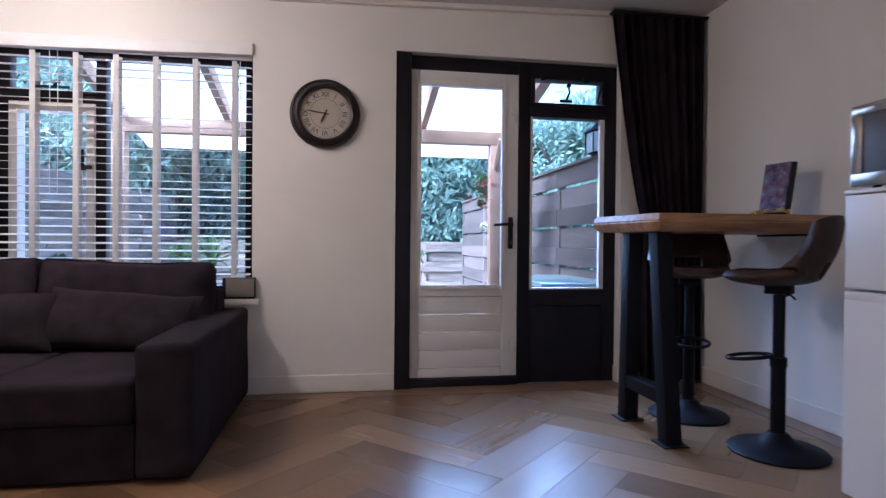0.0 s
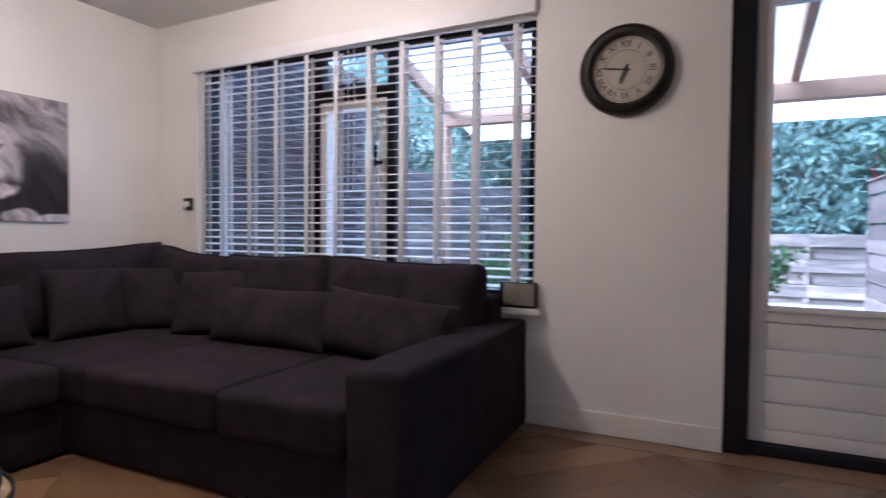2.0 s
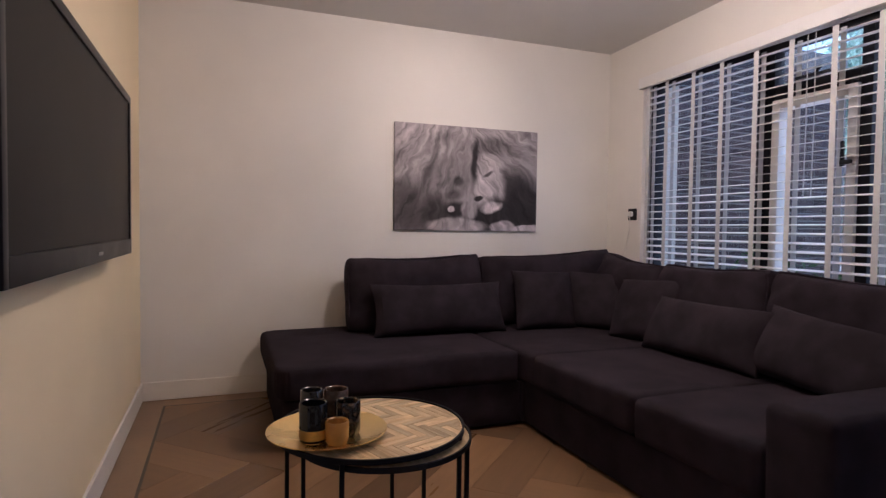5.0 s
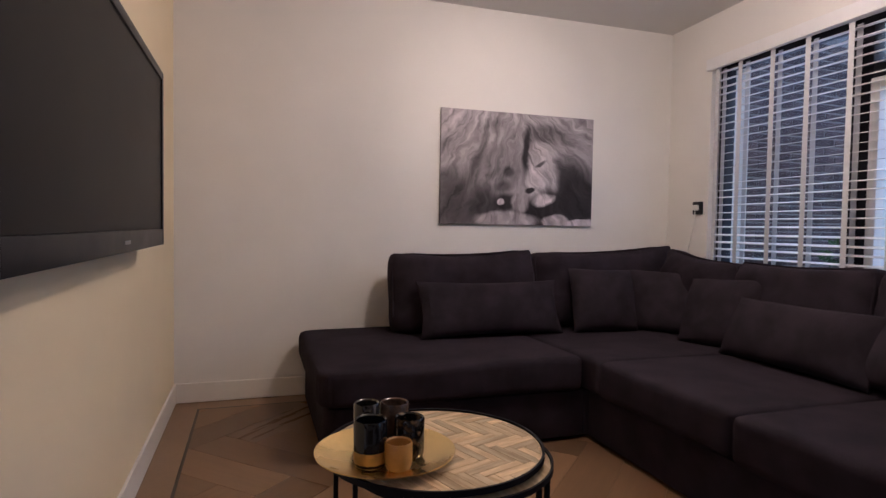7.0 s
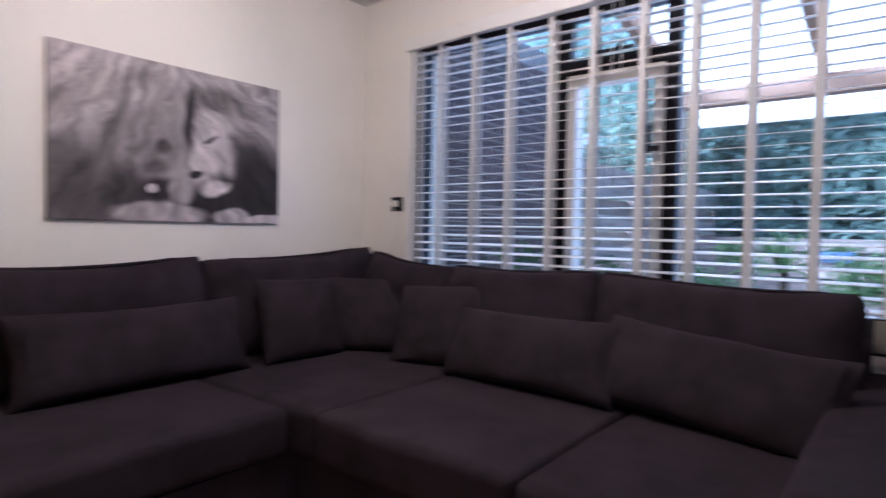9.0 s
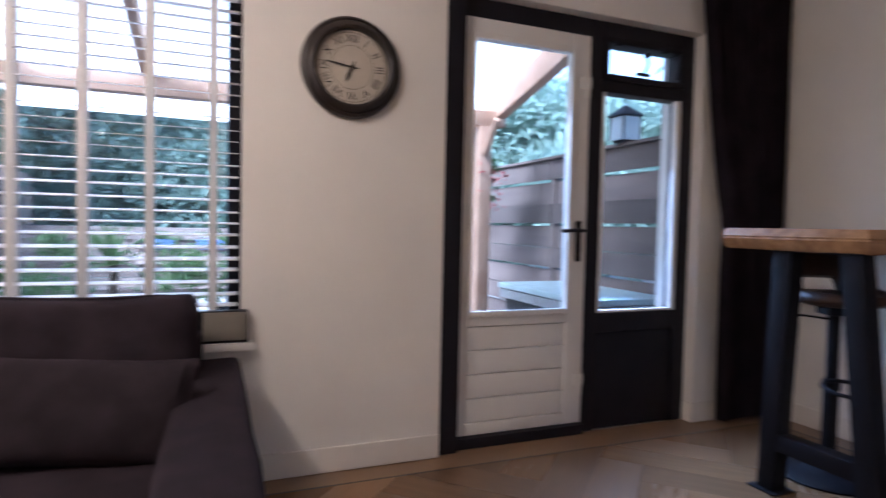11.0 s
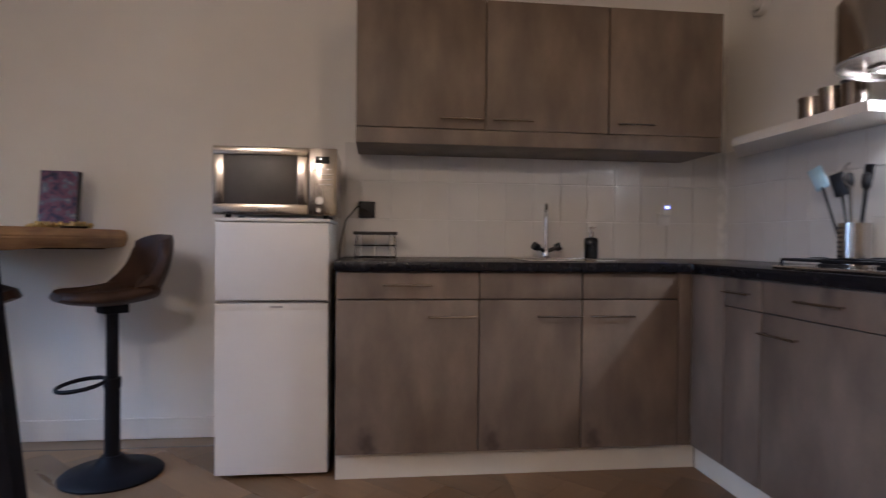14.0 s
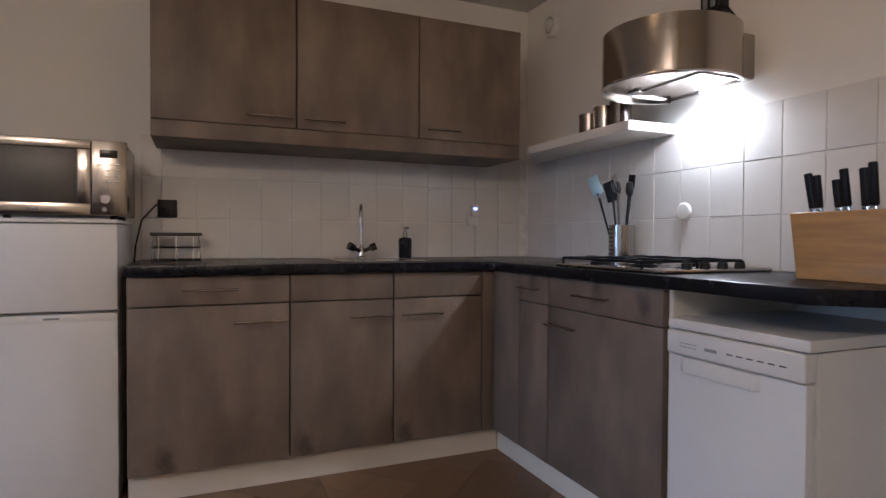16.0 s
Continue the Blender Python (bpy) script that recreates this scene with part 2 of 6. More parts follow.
M = dict(
    wall=mat("white_wall_paint", (0.80, 0.77, 0.72), 0.85, scale=1.6, vary=0.03, bump=0.12, bump_scale=160),
    cream=mat("cream_wall_paint", (0.80, 0.66, 0.43), 0.85, scale=1.6, vary=0.03, bump=0.12, bump_scale=160),
    ceiling=mat("ceiling_paint", (0.68, 0.66, 0.63), 0.9, scale=1.2, vary=0.03, bump=0.15, bump_scale=120),
    trim=mat("white_trim_paint", (0.78, 0.74, 0.68), 0.45, scale=3, vary=0.03, bump=0.03),
    plank=mat("oak_plank", (0.172, 0.100, 0.051), 0.34, scale=3.5, vary=0.08, bump=0.03, bump_scale=30, lo=0.0, hi=1.0, rough_vary=0.03, stretch=(1, 9, 1), random_tone=0.34, second=(0.262, 0.150, 0.076), spec=0.28, sheen_vary=0.10),
    border=mat("oak_border", (0.26, 0.16, 0.09), 0.36, scale=4, vary=0.12, bump=0.08, bump_scale=50, random_tone=0.06),
    strip=mat("dark_inlay_strip", (0.05, 0.035, 0.025), 0.45, scale=6, vary=0.1),
    black=mat("black_frame_paint", (0.014, 0.013, 0.018), 0.4, scale=4, vary=0.15, bump=0.05, spec=0.2),
    doorwhite=mat("white_door_paint", (0.78, 0.76, 0.73), 0.35, scale=3, vary=0.03, bump=0.03, bump_scale=40),
    glass=glass("window_glass", (0.94, 0.98, 1.0)),
    slat=mat("white_blind_slat", (0.82, 0.81, 0.80), 0.5, scale=5, vary=0.03),
    tape=mat("white_blind_tape", (0.66, 0.66, 0.66), 0.9, scale=30, vary=0.05, bump=0.3, bump_scale=400),
    sofa=mat("dark_brown_sofa_cloth", (0.029, 0.022, 0.0275), 0.95, scale=7, vary=0.22, bump=0.5, bump_scale=500, spec=0.08),
    pillow=mat("dark_pillow_cloth", (0.030, 0.023, 0.028), 0.95, scale=9, vary=0.2, bump=0.6, bump_scale=420, spec=0.08),
    steel=mat("brushed_steel", (0.46, 0.42, 0.38), 0.17, 1.0, scale=3, vary=0.02, bump=0.015, bump_scale=60, stretch=(1, 1, 40), rough_vary=0.04),
    chrome=mat("chrome", (0.75, 0.75, 0.76), 0.10, 1.0, scale=5, vary=0.03, rough_vary=0.04),
    blackmetal=mat("black_powder_metal", (0.008, 0.008, 0.011), 0.55, 0.0, scale=10, vary=0.15, bump=0.1, bump_scale=300, spec=0.12),
    blackplastic=mat("black_plastic", (0.010, 0.010, 0.012), 0.38, scale=10, vary=0.1, spec=0.3),
    blackgloss=mat("black_gloss", (0.008, 0.008, 0.009), 0.09, scale=4, vary=0.1, rough_vary=0.03),
    ovenglass=mat("smoky_oven_glass", (0.085, 0.075, 0.068), 0.38, scale=6, vary=0.15, rough_vary=0.03),
    screen=mat("dark_screen", (0.009, 0.008, 0.008), 0.36, scale=2, vary=0.1, rough_vary=0.04, spec=0.05),
    whiteenamel=mat("white_enamel", (0.76, 0.745, 0.72), 0.34, scale=2, vary=0.02),
    whiteplastic=mat("white_plastic", (0.76, 0.74, 0.70), 0.4, scale=6, vary=0.03),
    greyplastic=mat("grey_plastic", (0.28, 0.28, 0.28), 0.45, scale=6, vary=0.05),
    cabinet=knotty(mat("greybrown_oak_laminate", (0.140, 0.103, 0.078), 0.5, scale=3.2, vary=0.16, bump=0.10, bump_scale=70, stretch=(2.6, 2.6, 1), random_tone=0.06, second=(0.215, 0.163, 0.122), lo=0.3, hi=0.7)),
    worktop=mat("black_worktop", (0.007, 0.007, 0.010), 0.27, scale=30, vary=0.08, spec=0.28, rough_vary=0.015),
    plinth=mat("cream_plinth", (0.72, 0.66, 0.56), 0.5, scale=3, vary=0.04),
    tile=mat("white_wall_tile", (0.72, 0.69, 0.65), 0.09, scale=3, vary=0.03, bump=0.05, bump_scale=14, random_tone=0.02, rough_vary=0.02),
    # Grout paler than the tiles: light caught by the joints is in its colour.
    grout=mat("lit_tile_grout", (0.76, 0.74, 0.71), 0.9, scale=20, vary=0.1, bump=0.3, bump_scale=200),
    slab=mat("live_edge_oak", (0.26, 0.135, 0.06), 0.4, scale=4, vary=0.25, bump=0.2, bump_scale=40, stretch=(1, 7, 7), second=(0.46, 0.27, 0.13)),
    leather=mat("brown_worn_leather", (0.032, 0.016, 0.011), 0.5, scale=9, vary=0.3, bump=0.3, bump_scale=180, second=(0.062, 0.033, 0.022), spec=0.25),
    curtain=mat("black_brown_curtain", (0.034, 0.026, 0.034), 0.95, scale=6, vary=0.2, bump=0.4, bump_scale=300, spec=0.05),
    gold=mat("brushed_gold", (0.86, 0.62, 0.25), 0.28, 1.0, scale=6, vary=0.1, bump=0.15, bump_scale=80),
    goldsat=mat("gilt_ornament", (0.70, 0.50, 0.20), 0.35, 1.0, scale=30, vary=0.2, bump=0.3),
    mango=mat("mango_wood_parquet", (0.46, 0.31, 0.15), 0.45, scale=8, vary=0.25, bump=0.2, bump_scale=70, stretch=(1, 6, 1), random_tone=0.3, second=(0.74, 0.57, 0.34)),
    wax=mat("amber_glass", (0.62, 0.30, 0.06), 0.25, scale=12, vary=0.2, transmission=0.25),
    darkglass=mat("dark_smoked_glass", (0.020, 0.016, 0.014), 0.08, scale=20, vary=0.3, rough_vary=0.03, coat=0.5),
    mottled=mat("mottled_dark_glass", (0.012, 0.009, 0.007), 0.12, scale=60, vary=0.4, second=(0.14, 0.08, 0.035), lo=0.5, hi=0.68),
    rustglass=mat("rust_glass", (0.05, 0.03, 0.02), 0.15, scale=40, vary=0.3, second=(0.12, 0.07, 0.045)),
    clockface=mat("cream_clock_face", (0.48, 0.43, 0.36), 0.7, scale=6, vary=0.1),
    darkwood=mat("dark_clock_wood", (0.022, 0.016, 0.014), 0.4, scale=12, vary=0.25, bump=0.1),
    ink=mat("black_print", (0.02, 0.018, 0.016), 0.6, scale=10, vary=0.1),
    beech=mat("beech_block", (0.52, 0.30, 0.12), 0.4, scale=5, vary=0.15, bump=0.08, bump_scale=60, stretch=(1, 1, 7)),
    boxgrey=mat("grey_card_box", (0.20, 0.18, 0.145), 0.5, scale=8, vary=0.08),
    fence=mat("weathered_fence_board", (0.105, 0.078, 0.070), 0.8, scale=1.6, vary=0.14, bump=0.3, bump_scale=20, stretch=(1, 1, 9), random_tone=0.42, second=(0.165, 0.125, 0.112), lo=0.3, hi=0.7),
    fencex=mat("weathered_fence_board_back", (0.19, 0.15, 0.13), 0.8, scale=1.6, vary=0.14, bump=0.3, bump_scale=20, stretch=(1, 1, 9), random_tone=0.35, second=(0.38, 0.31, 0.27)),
    beam=mat("planed_douglas_beam", (0.40, 0.23, 0.155), 0.6, scale=4, vary=0.18, bump=0.15, bump_scale=60, second=(0.52, 0.33, 0.235)),
    brick=mat("purple_brown_brick", (0.105, 0.075, 0.075), 0.85, scale=14, vary=0.25, bump=0.5, bump_scale=120, random_tone=0.3),
    mortar=mat("garden_mortar", (0.26, 0.24, 0.23), 0.95, scale=20, vary=0.15, bump=0.4),
    paving=mat("paled_ground", (0.28, 0.27, 0.26), 0.85, scale=5, vary=0.15, bump=0.3, bump_scale=120),
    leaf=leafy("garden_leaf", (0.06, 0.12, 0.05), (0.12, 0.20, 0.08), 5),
    # Far foliage: bright haze is mixed into these paled leaf colours.
    hazeleaf=leafy("hazy_tree_leaf", (0.19, 0.29, 0.25), (0.29, 0.40, 0.35), 2.2),
    bark=mat("bark", (0.10, 0.075, 0.055), 0.9, scale=12, vary=0.3, bump=0.7, bump_scale=60),
    petal=mat("red_petal", (0.55, 0.03, 0.05), 0.6, scale=10, vary=0.2),
    petalw=mat("white_petal", (0.75, 0.70, 0.66), 0.6, scale=10, vary=0.1),
    zinc=mat("blue_planter", (0.07, 0.13, 0.30), 0.5, scale=8, vary=0.15),
    teal=mat("pale_plastic_lid", (0.42, 0.52, 0.52), 0.35, scale=5, vary=0.1),
    lanternglass=leafy("frosted_lantern_glass", (0.70, 0.76, 0.78), (0.78, 0.83, 0.85), 6),
    polycarb=leafy("milky_roof_sheet", (0.84, 0.85, 0.85), (0.88, 0.89, 0.89), 2),
    blade=mat("pale_blue_silicone", (0.30, 0.46, 0.55), 0.5, scale=8, vary=0.05),
    bulb=mat("hood_light_lens", (0.90, 0.96, 1.0), 0.4, emit=30),
    led=mat("blue_led", (0.15, 0.2, 1.0), 0.4, emit=3),
    soil=mat("garden_soil", (0.05, 0.035, 0.025), 0.95, scale=20, vary=0.3, bump=0.6),
)


def print_material(name, tones, scale, distort=2.0, stretch=(1, 1, 1), rough=0.6):
    """A printed surface of broad soft patches and finer streaks."""
    m = bpy.data.materials.new(name)
    m.use_nodes = True
    nt = m.node_tree
    b = nt.nodes["Principled BSDF"]
    tc, mp = nt.nodes.new("ShaderNodeTexCoord"), nt.nodes.new("ShaderNodeMapping")
    mp.inputs["Scale"].default_value = stretch
    n = nt.nodes.new("ShaderNodeTexNoise")
    n.inputs["Scale"].default_value, n.inputs["Detail"].default_value, n.inputs["Distortion"].default_value = scale, 8, distort
    r = nt.nodes.new("ShaderNodeValToRGB")
    while len(r.color_ramp.elements) < len(tones):
        r.color_ramp.elements.new(0.5)
    for i, (e, c) in enumerate(zip(r.color_ramp.elements, tones)):
        e.position, e.color = 0.25 + 0.5 * i / (len(tones) - 1), (*c, 1)
    nt.links.new(tc.outputs["Object"], mp.inputs["Vector"])
    nt.links.new(mp.outputs[0], n.inputs["Vector"])
    nt.links.new(n.outputs["Fac"], r.inputs["Fac"])
    nt.links.new(r.outputs[0], b.inputs["Base Color"])
    b.inputs["Roughness"].default_value = rough
    return m


# ---- mesh helpers ----
def box(x0, x1, y0, y1, z0, z1, bevel=0.0, seg=2):
    bm = bmesh.new()
    bmesh.ops.create_cube(bm, size=1)
    for v in bm.verts:
        v.co = Vector(((x0 + x1) / 2 + v.co.x * (x1 - x0), (y0 + y1) / 2 + v.co.y * (y1 - y0), (z0 + z1) / 2 + v.co.z * (z1 - z0)))
    if bevel:
        bmesh.ops.bevel(bm, geom=bm.edges[:], offset=bevel, segments=seg, affect="EDGES", profile=0.6)
    return bm


def cyl(p0, p1, r0, r1=None, seg=20, caps=True):
    p0, p1 = Vector(p0), Vector(p1)
    d = p1 - p0
    bm = bmesh.new()
    bmesh.ops.create_cone(bm, cap_ends=caps, segments=seg, radius1=r0, radius2=r0 if r1 is None else r1, depth=d.length)
    m = Matrix.Translation((p0 + p1) / 2) @ d.to_track_quat("Z", "Y").to_matrix().to_4x4()
    bmesh.ops.transform(bm, matrix=m, verts=bm.verts)
    return bm


def lathe(profile, centre, seg=32, m=None):
    """Turn a profile of (radius, height) about a standing axis."""
    bm = bmesh.new()
    rings = []
    for r, z in profile:
        rings.append([bm.verts.new((max(r, 1e-4) * math.cos(2 * math.pi * i / seg), max(r, 1e-4) * math.sin(2 * math.pi * i / seg), z)) for i in range(seg)])
    for a, b in zip(rings, rings[1:]):
        for i in range(seg):
            bm.faces.new((a[i], a[(i + 1) % seg], b[(i + 1) % seg], b[i]))
    if profile[0] != profile[-1]:
        bm.faces.new(list(reversed(rings[0])))
        bm.faces.new(rings[-1])
    else:
        bmesh.ops.remove_doubles(bm, verts=rings[0] + rings[-1], dist=1e-6)
    if m is not None:
        bmesh.ops.transform(bm, matrix=m, verts=bm.verts)
    bmesh.ops.translate(bm, vec=Vector(centre), verts=bm.verts)
    return bm


def tube(points, r, seg=8, closed=False):
    """A round bar along a line of points."""
    pts = [Vector(p) for p in points]
    bm = bmesh.new()
    rings = []
    n = len(pts)
    up = Vector((0.13, 0.21, 1)).normalized()
    for i, p in enumerate(pts):
        a = pts[(i - 1) % n] if closed or i else pts[0]
        b = pts[(i + 1) % n] if closed or i < n - 1 else pts[-1]
        t = (b - a).normalized()
        u = t.cross(up)
        u = u.normalized() if u.length > 1e-3 else t.cross(Vector((1, 0, 0))).normalized()
        w = t.cross(u)
        rr = r[i] if isinstance(r, (list, tuple)) else r
        rings.append([bm.verts.new(p + rr * (math.cos(2 * math.pi * k / seg) * u + math.sin(2 * math.pi * k / seg) * w)) for k in range(seg)])
    for i in range(n if closed else n - 1):
        a, b = rings[i], rings[(i + 1) % n]
        for k in range(seg):
            bm.faces.new((a[k], a[(k + 1) % seg], b[(k + 1) % seg], b[k]))
    if not closed:
        bm.faces.new(list(reversed(rings[0])))
        bm.faces.new(rings[-1])
    return bm


def prism(outline, z0, z1, bevel=0.0, seg=2):
    """Raise a flat outline of (x, y) from z0 to z1."""
    bm = bmesh.new()
    lo, hi = [bm.verts.new((x, y, z0)) for x, y in outline], [bm.verts.new((x, y, z1)) for x, y in outline]
    n = len(outline)
    bm.faces.new(list(reversed(lo)))
    bm.faces.new(hi)
    for i in range(n):
        bm.faces.new((lo[i], lo[(i + 1) % n], hi[(i + 1) % n], hi[i]))
    bmesh.ops.recalc_face_normals(bm, faces=bm.faces)
    if bevel:
        bmesh.ops.bevel(bm, geom=bm.edges[:], offset=bevel, segments=seg, affect="EDGES", profile=0.6)
    return bm


def cushion(w, d, h, m, pinch=0.35, power=4, wobble=0.008, seed=0, res=14, ears=0.0):
    """A stuffed cushion of size w x d x h about the origin, then placed by m."""
    bm = bmesh.new()
    bmesh.ops.create_grid(bm, x_segments=res, y_segments=res, size=1)
    top = [v for v in bm.verts]
    geo = bmesh.ops.duplicate(bm, geom=bm.verts[:] + bm.edges[:] + bm.faces[:])
    low = [g for g in geo["geom"] if isinstance(g, bmesh.types.BMVert)]
    for sign, verts in ((1, top), (-1, low)):
        for v in verts:
            u, s = v.co.x, v.co.y
            t = pinch + (1 - pinch) * (max(0, 1 - abs(u) ** power) * max(0, 1 - abs(s) ** power)) ** 0.45
            if abs(u) > 0.999 or abs(s) > 0.999:
                t = pinch * 0.92
            bow = 1 - 0.035 * (1 - u * u) * abs(s) ** 3 * (1 if abs(s) > 0.9 else 0)
            x, y = u * w / 2 * (1 - 0.045 * abs(s) ** 8), s * d / 2 * bow * (1 - 0.06 * abs(u) ** 8)
            if ears:                              # a loose cover: pointed corners, edges drawn in between them
                x, y = u * w / 2 * (1 - ears * (1 - s * s) * abs(u) ** 4), s * d / 2 * (1 - ears * w / d * 0.7 * (1 - u * u) * abs(s) ** 4)
            k = noise.noise(Vector((x * 6 + seed * 3.7, y * 6, sign + seed)))
            v.co = Vector((x, y, sign * h / 2 * t + wobble * k))
    edge = [e for e in bm.edges if e.is_boundary]
    bmesh.ops.bridge_loops(bm, edges=edge)
    bmesh.ops.recalc_face_normals(bm, faces=bm.faces)
    bmesh.ops.transform(bm, matrix=m, verts=bm.verts)
    return bm


def joined(*bms):
    out = bmesh.new()
    for b in bms:
        me = bpy.data.meshes.new("tmp")
        b.to_mesh(me)
        out.from_mesh(me)
        bpy.data.meshes.remove(me)
        b.free()
    return out


def mesh_of(name, bm, material, smooth=35):
    bmesh.ops.recalc_face_normals(bm, faces=bm.faces)
    me = bpy.data.meshes.new(name)
    bm.to_mesh(me)
    bm.free()
    me.materials.append(material)
    if smooth:
        me.shade_smooth()
        me.set_sharp_from_angle(angle=radians(smooth))
    return me


def thing(name, base, label, category, group="", kind="", turn=0):
    ob = new(name)
    ob.empty_display_size = 0.05
    ob.matrix_world = pose(*base, 0, 0, turn)
    return tagged(ob, label, category, group, kind)


def origin(ob):
    o = Vector((0, 0, 0))
    while ob is not None:
        o += ob.location
        ob = ob.parent
    return o


def part(name, bm, material, parent, label="", smooth=35):
    """One mesh under a thing or a part; the shape is given in the room's metres."""
    bmesh.ops.translate(bm, vec=-origin(parent), verts=bm.verts)
    ob = new(name, mesh_of(name, bm, material, smooth))
    ob.parent = parent
    return tagged(ob, label)


def solid(name, bm, material, label, category, group="", kind="", smooth=35):
    """A thing that is one mesh."""
    return tagged(new(name, mesh_of(name, bm, material, smooth)), label, category, group, kind)


def setting(name, bm, material, label="", smooth=0):
    return tagged(new(name, mesh_of(name, bm, material, smooth)), label, "", "", "structure")


def lettering(name, text, size, m, material, parent, depth=0.001):
    """Words as a thin mesh."""
    cu = bpy.data.curves.new("words", "FONT")
    cu.body, cu.size, cu.extrude, cu.align_x, cu.align_y = text, size, depth, "CENTER", "CENTER"
    tmp = bpy.data.objects.new("words", cu)
    scene.collection.objects.link(tmp)
    bpy.context.view_layer.update()
    me = bpy.data.meshes.new_from_object(tmp.evaluated_get(bpy.context.evaluated_depsgraph_get()))
    bpy.data.objects.remove(tmp)
    me.materials.clear()
    me.materials.append(material)
    me.transform(Matrix.Translation(-origin(parent)) @ m)
    ob = new(name, me)
    ob.parent = parent
    return ob


# ---- the room ----
XW, XE, YN, YS, YK, XC, H = -2.13, 3.305, 4.03, 0.975, -0.26, 0.36, 2.39
T = 0.3
WX0, WX1, WZ0, WZ1 = -1.765, 0.47, 0.56, 1.98      # window opening
DX0, DX1, DZ1 = 1.30, 2.748, 2.05                   # garden door opening

setting("floor_base", joined(box(XW - T, XE + T, YK - T, YN + T, -0.12, -0.0135)), M["strip"], "dark bed under the oak planks")
setting("wall_west", box(XW - T, XW, YS - 0.15, YN + T, -0.1, H + 0.1), M["wall"], "plain white painted wall")
setting("wall_east", box(XE, XE + T, YK - T, YN + T, -0.1, H + 0.1), M["wall"], "plain white painted wall")
setting("wall_kitchen", box(XC - 0.15, XE, YK - T, YK, -0.1, H + 0.1), M["wall"], "white painted wall behind the hob")
setting("wall_tv", box(XW, XC, YS - 0.15, YS, -0.1, H + 0.1), M["cream"], "cream painted wall that carries the television")
setting("wall_passage", box(XC - 0.15, XC, YK, YS - 0.15, -0.1, H + 0.1), M["wall"], "plain white painted wall")
setting("wall_north", joined(
    box(XW, WX0, YN, YN + T, -0.1, H + 0.1), box(WX0, WX1, YN, YN + T, -0.1, WZ0), box(WX0, WX1, YN, YN + T, WZ1, H + 0.1),
    box(WX1, DX0, YN, YN + T, -0.1, H + 0.1), box(DX0, DX1, YN, YN + T, DZ1, H + 0.1), box(DX0, DX1, YN, YN + T, -0.1, -0.01),
    box(DX1, XE, YN, YN + T, -0.1, H + 0.1)), M["wall"], "white painted wall with window and garden door")


def sloped(bm):
    """The ceiling sinks a little towards the west wall."""
    for v in bm.verts:
        v.co.z -= 0.026 * (XE - v.co.x)
    return bm


setting("ceiling", sloped(box(XW, XE, YK, YN, H, H + 0.2)), M["ceiling"], "plain white ceiling")
# Out-of-view wall, added to keep the sun off the canopy.
setting("wall_upper_north", box(XW - T, XE + T, YN, YN + T, H + 0.1, 4.6), M["mortar"], "unseen wall added above the garden side to block the sun")

B = 0.012
for name, args in (("baseboard_west", (XW, XW + B, YS, YN)), ("baseboard_tv", (XW + B, XC, YS, YS + B)), ("baseboard_passage", (XC, XC + B, YK, YS)),
                   ("baseboard_north", (XW + B, DX0 - 0.002, YN - B, YN)), ("baseboard_corner", (DX1 + 0.002, XE, YN - B, YN)), ("baseboard_east", (XE - B, XE, 1.9, YN - B)),
                   ("baseboard_kitchen", (XC + B, 1.1, YK, YK + B)), ("baseboard_reveal", (DX1 - B, DX1 + 0.002, YN - B, YN + 0.06))):
    setting(name, box(*args, 0.002, 0.105, 0.004), M["trim"], "white painted baseboard")
setting("trim_cornice", sloped(box(0.55, XE, YN - 0.035, YN, H - 0.03, H, 0.004)), M["trim"], "white curtain rail strip under the ceiling")

# ---- window with its blind ----
win = thing("window_1", (-0.65, YN + 0.1, WZ0), "black framed window with three lights behind a white blind", "window", kind="structure")
FY0, FY1 = YN + 0.07, YN + 0.14


def bar(name, x0, x1, z0, z1, parent=win, y0=FY0, y1=FY1, material=None):
    return part(name, box(x0, x1, y0, y1, z0, z1, 0.006), material or M["black"], parent)


bar("window_frame", WX0, WX0 + 0.05, WZ0, WZ1)
bar("window_frame", WX1 - 0.05, WX1, WZ0, WZ1)
bar("window_frame", WX0 + 0.05, WX1 - 0.05, WZ1 - 0.06, WZ1)
bar("window_frame", WX0 + 0.05, WX1 - 0.05, WZ0, WZ0 + 0.07)
bar("mullion", -0.935, -0.835, WZ0 + 0.07, WZ1 - 0.06)
bar("mullion", -0.395, -0.34, WZ0 + 0.07, WZ1 - 0.06)
bar("transom", -0.835, -0.395, 1.66, 1.73)
for x0, x1, z0, z1 in ((-0.835, -0.395, 0.63, 1.66),):
    c = part("casement", joined(box(x0, x0 + 0.045, FY0 - 0.015, FY1, z0, z1, 0.005), box(x1 - 0.045, x1, FY0 - 0.015, FY1, z0, z1, 0.005),
                                box(x0 + 0.045, x1 - 0.045, FY0 - 0.015, FY1, z0, z0 + 0.05, 0.005), box(x0 + 0.045, x1 - 0.045, FY0 - 0.015, FY1, z1 - 0.05, z1, 0.005)), M["doorwhite"], win, "white painted casement frame")
    part("casement_stay", joined(box(-0.46, -0.445, FY0 - 0.03, FY0 - 0.015, 1.28, 1.4, 0.003), box(-0.455, -0.40, FY0 - 0.04, FY0 - 0.028, 1.29, 1.31, 0.003)), M["black"], c)
part("vent_arm", joined(box(-0.70, -0.52, FY0 - 0.03, FY0 - 0.018, 1.735, 1.75, 0.003), cyl((-0.61, FY0 - 0.02, 1.74), (-0.57, FY0 - 0.02, 1.78), 0.008)), M["black"], win)
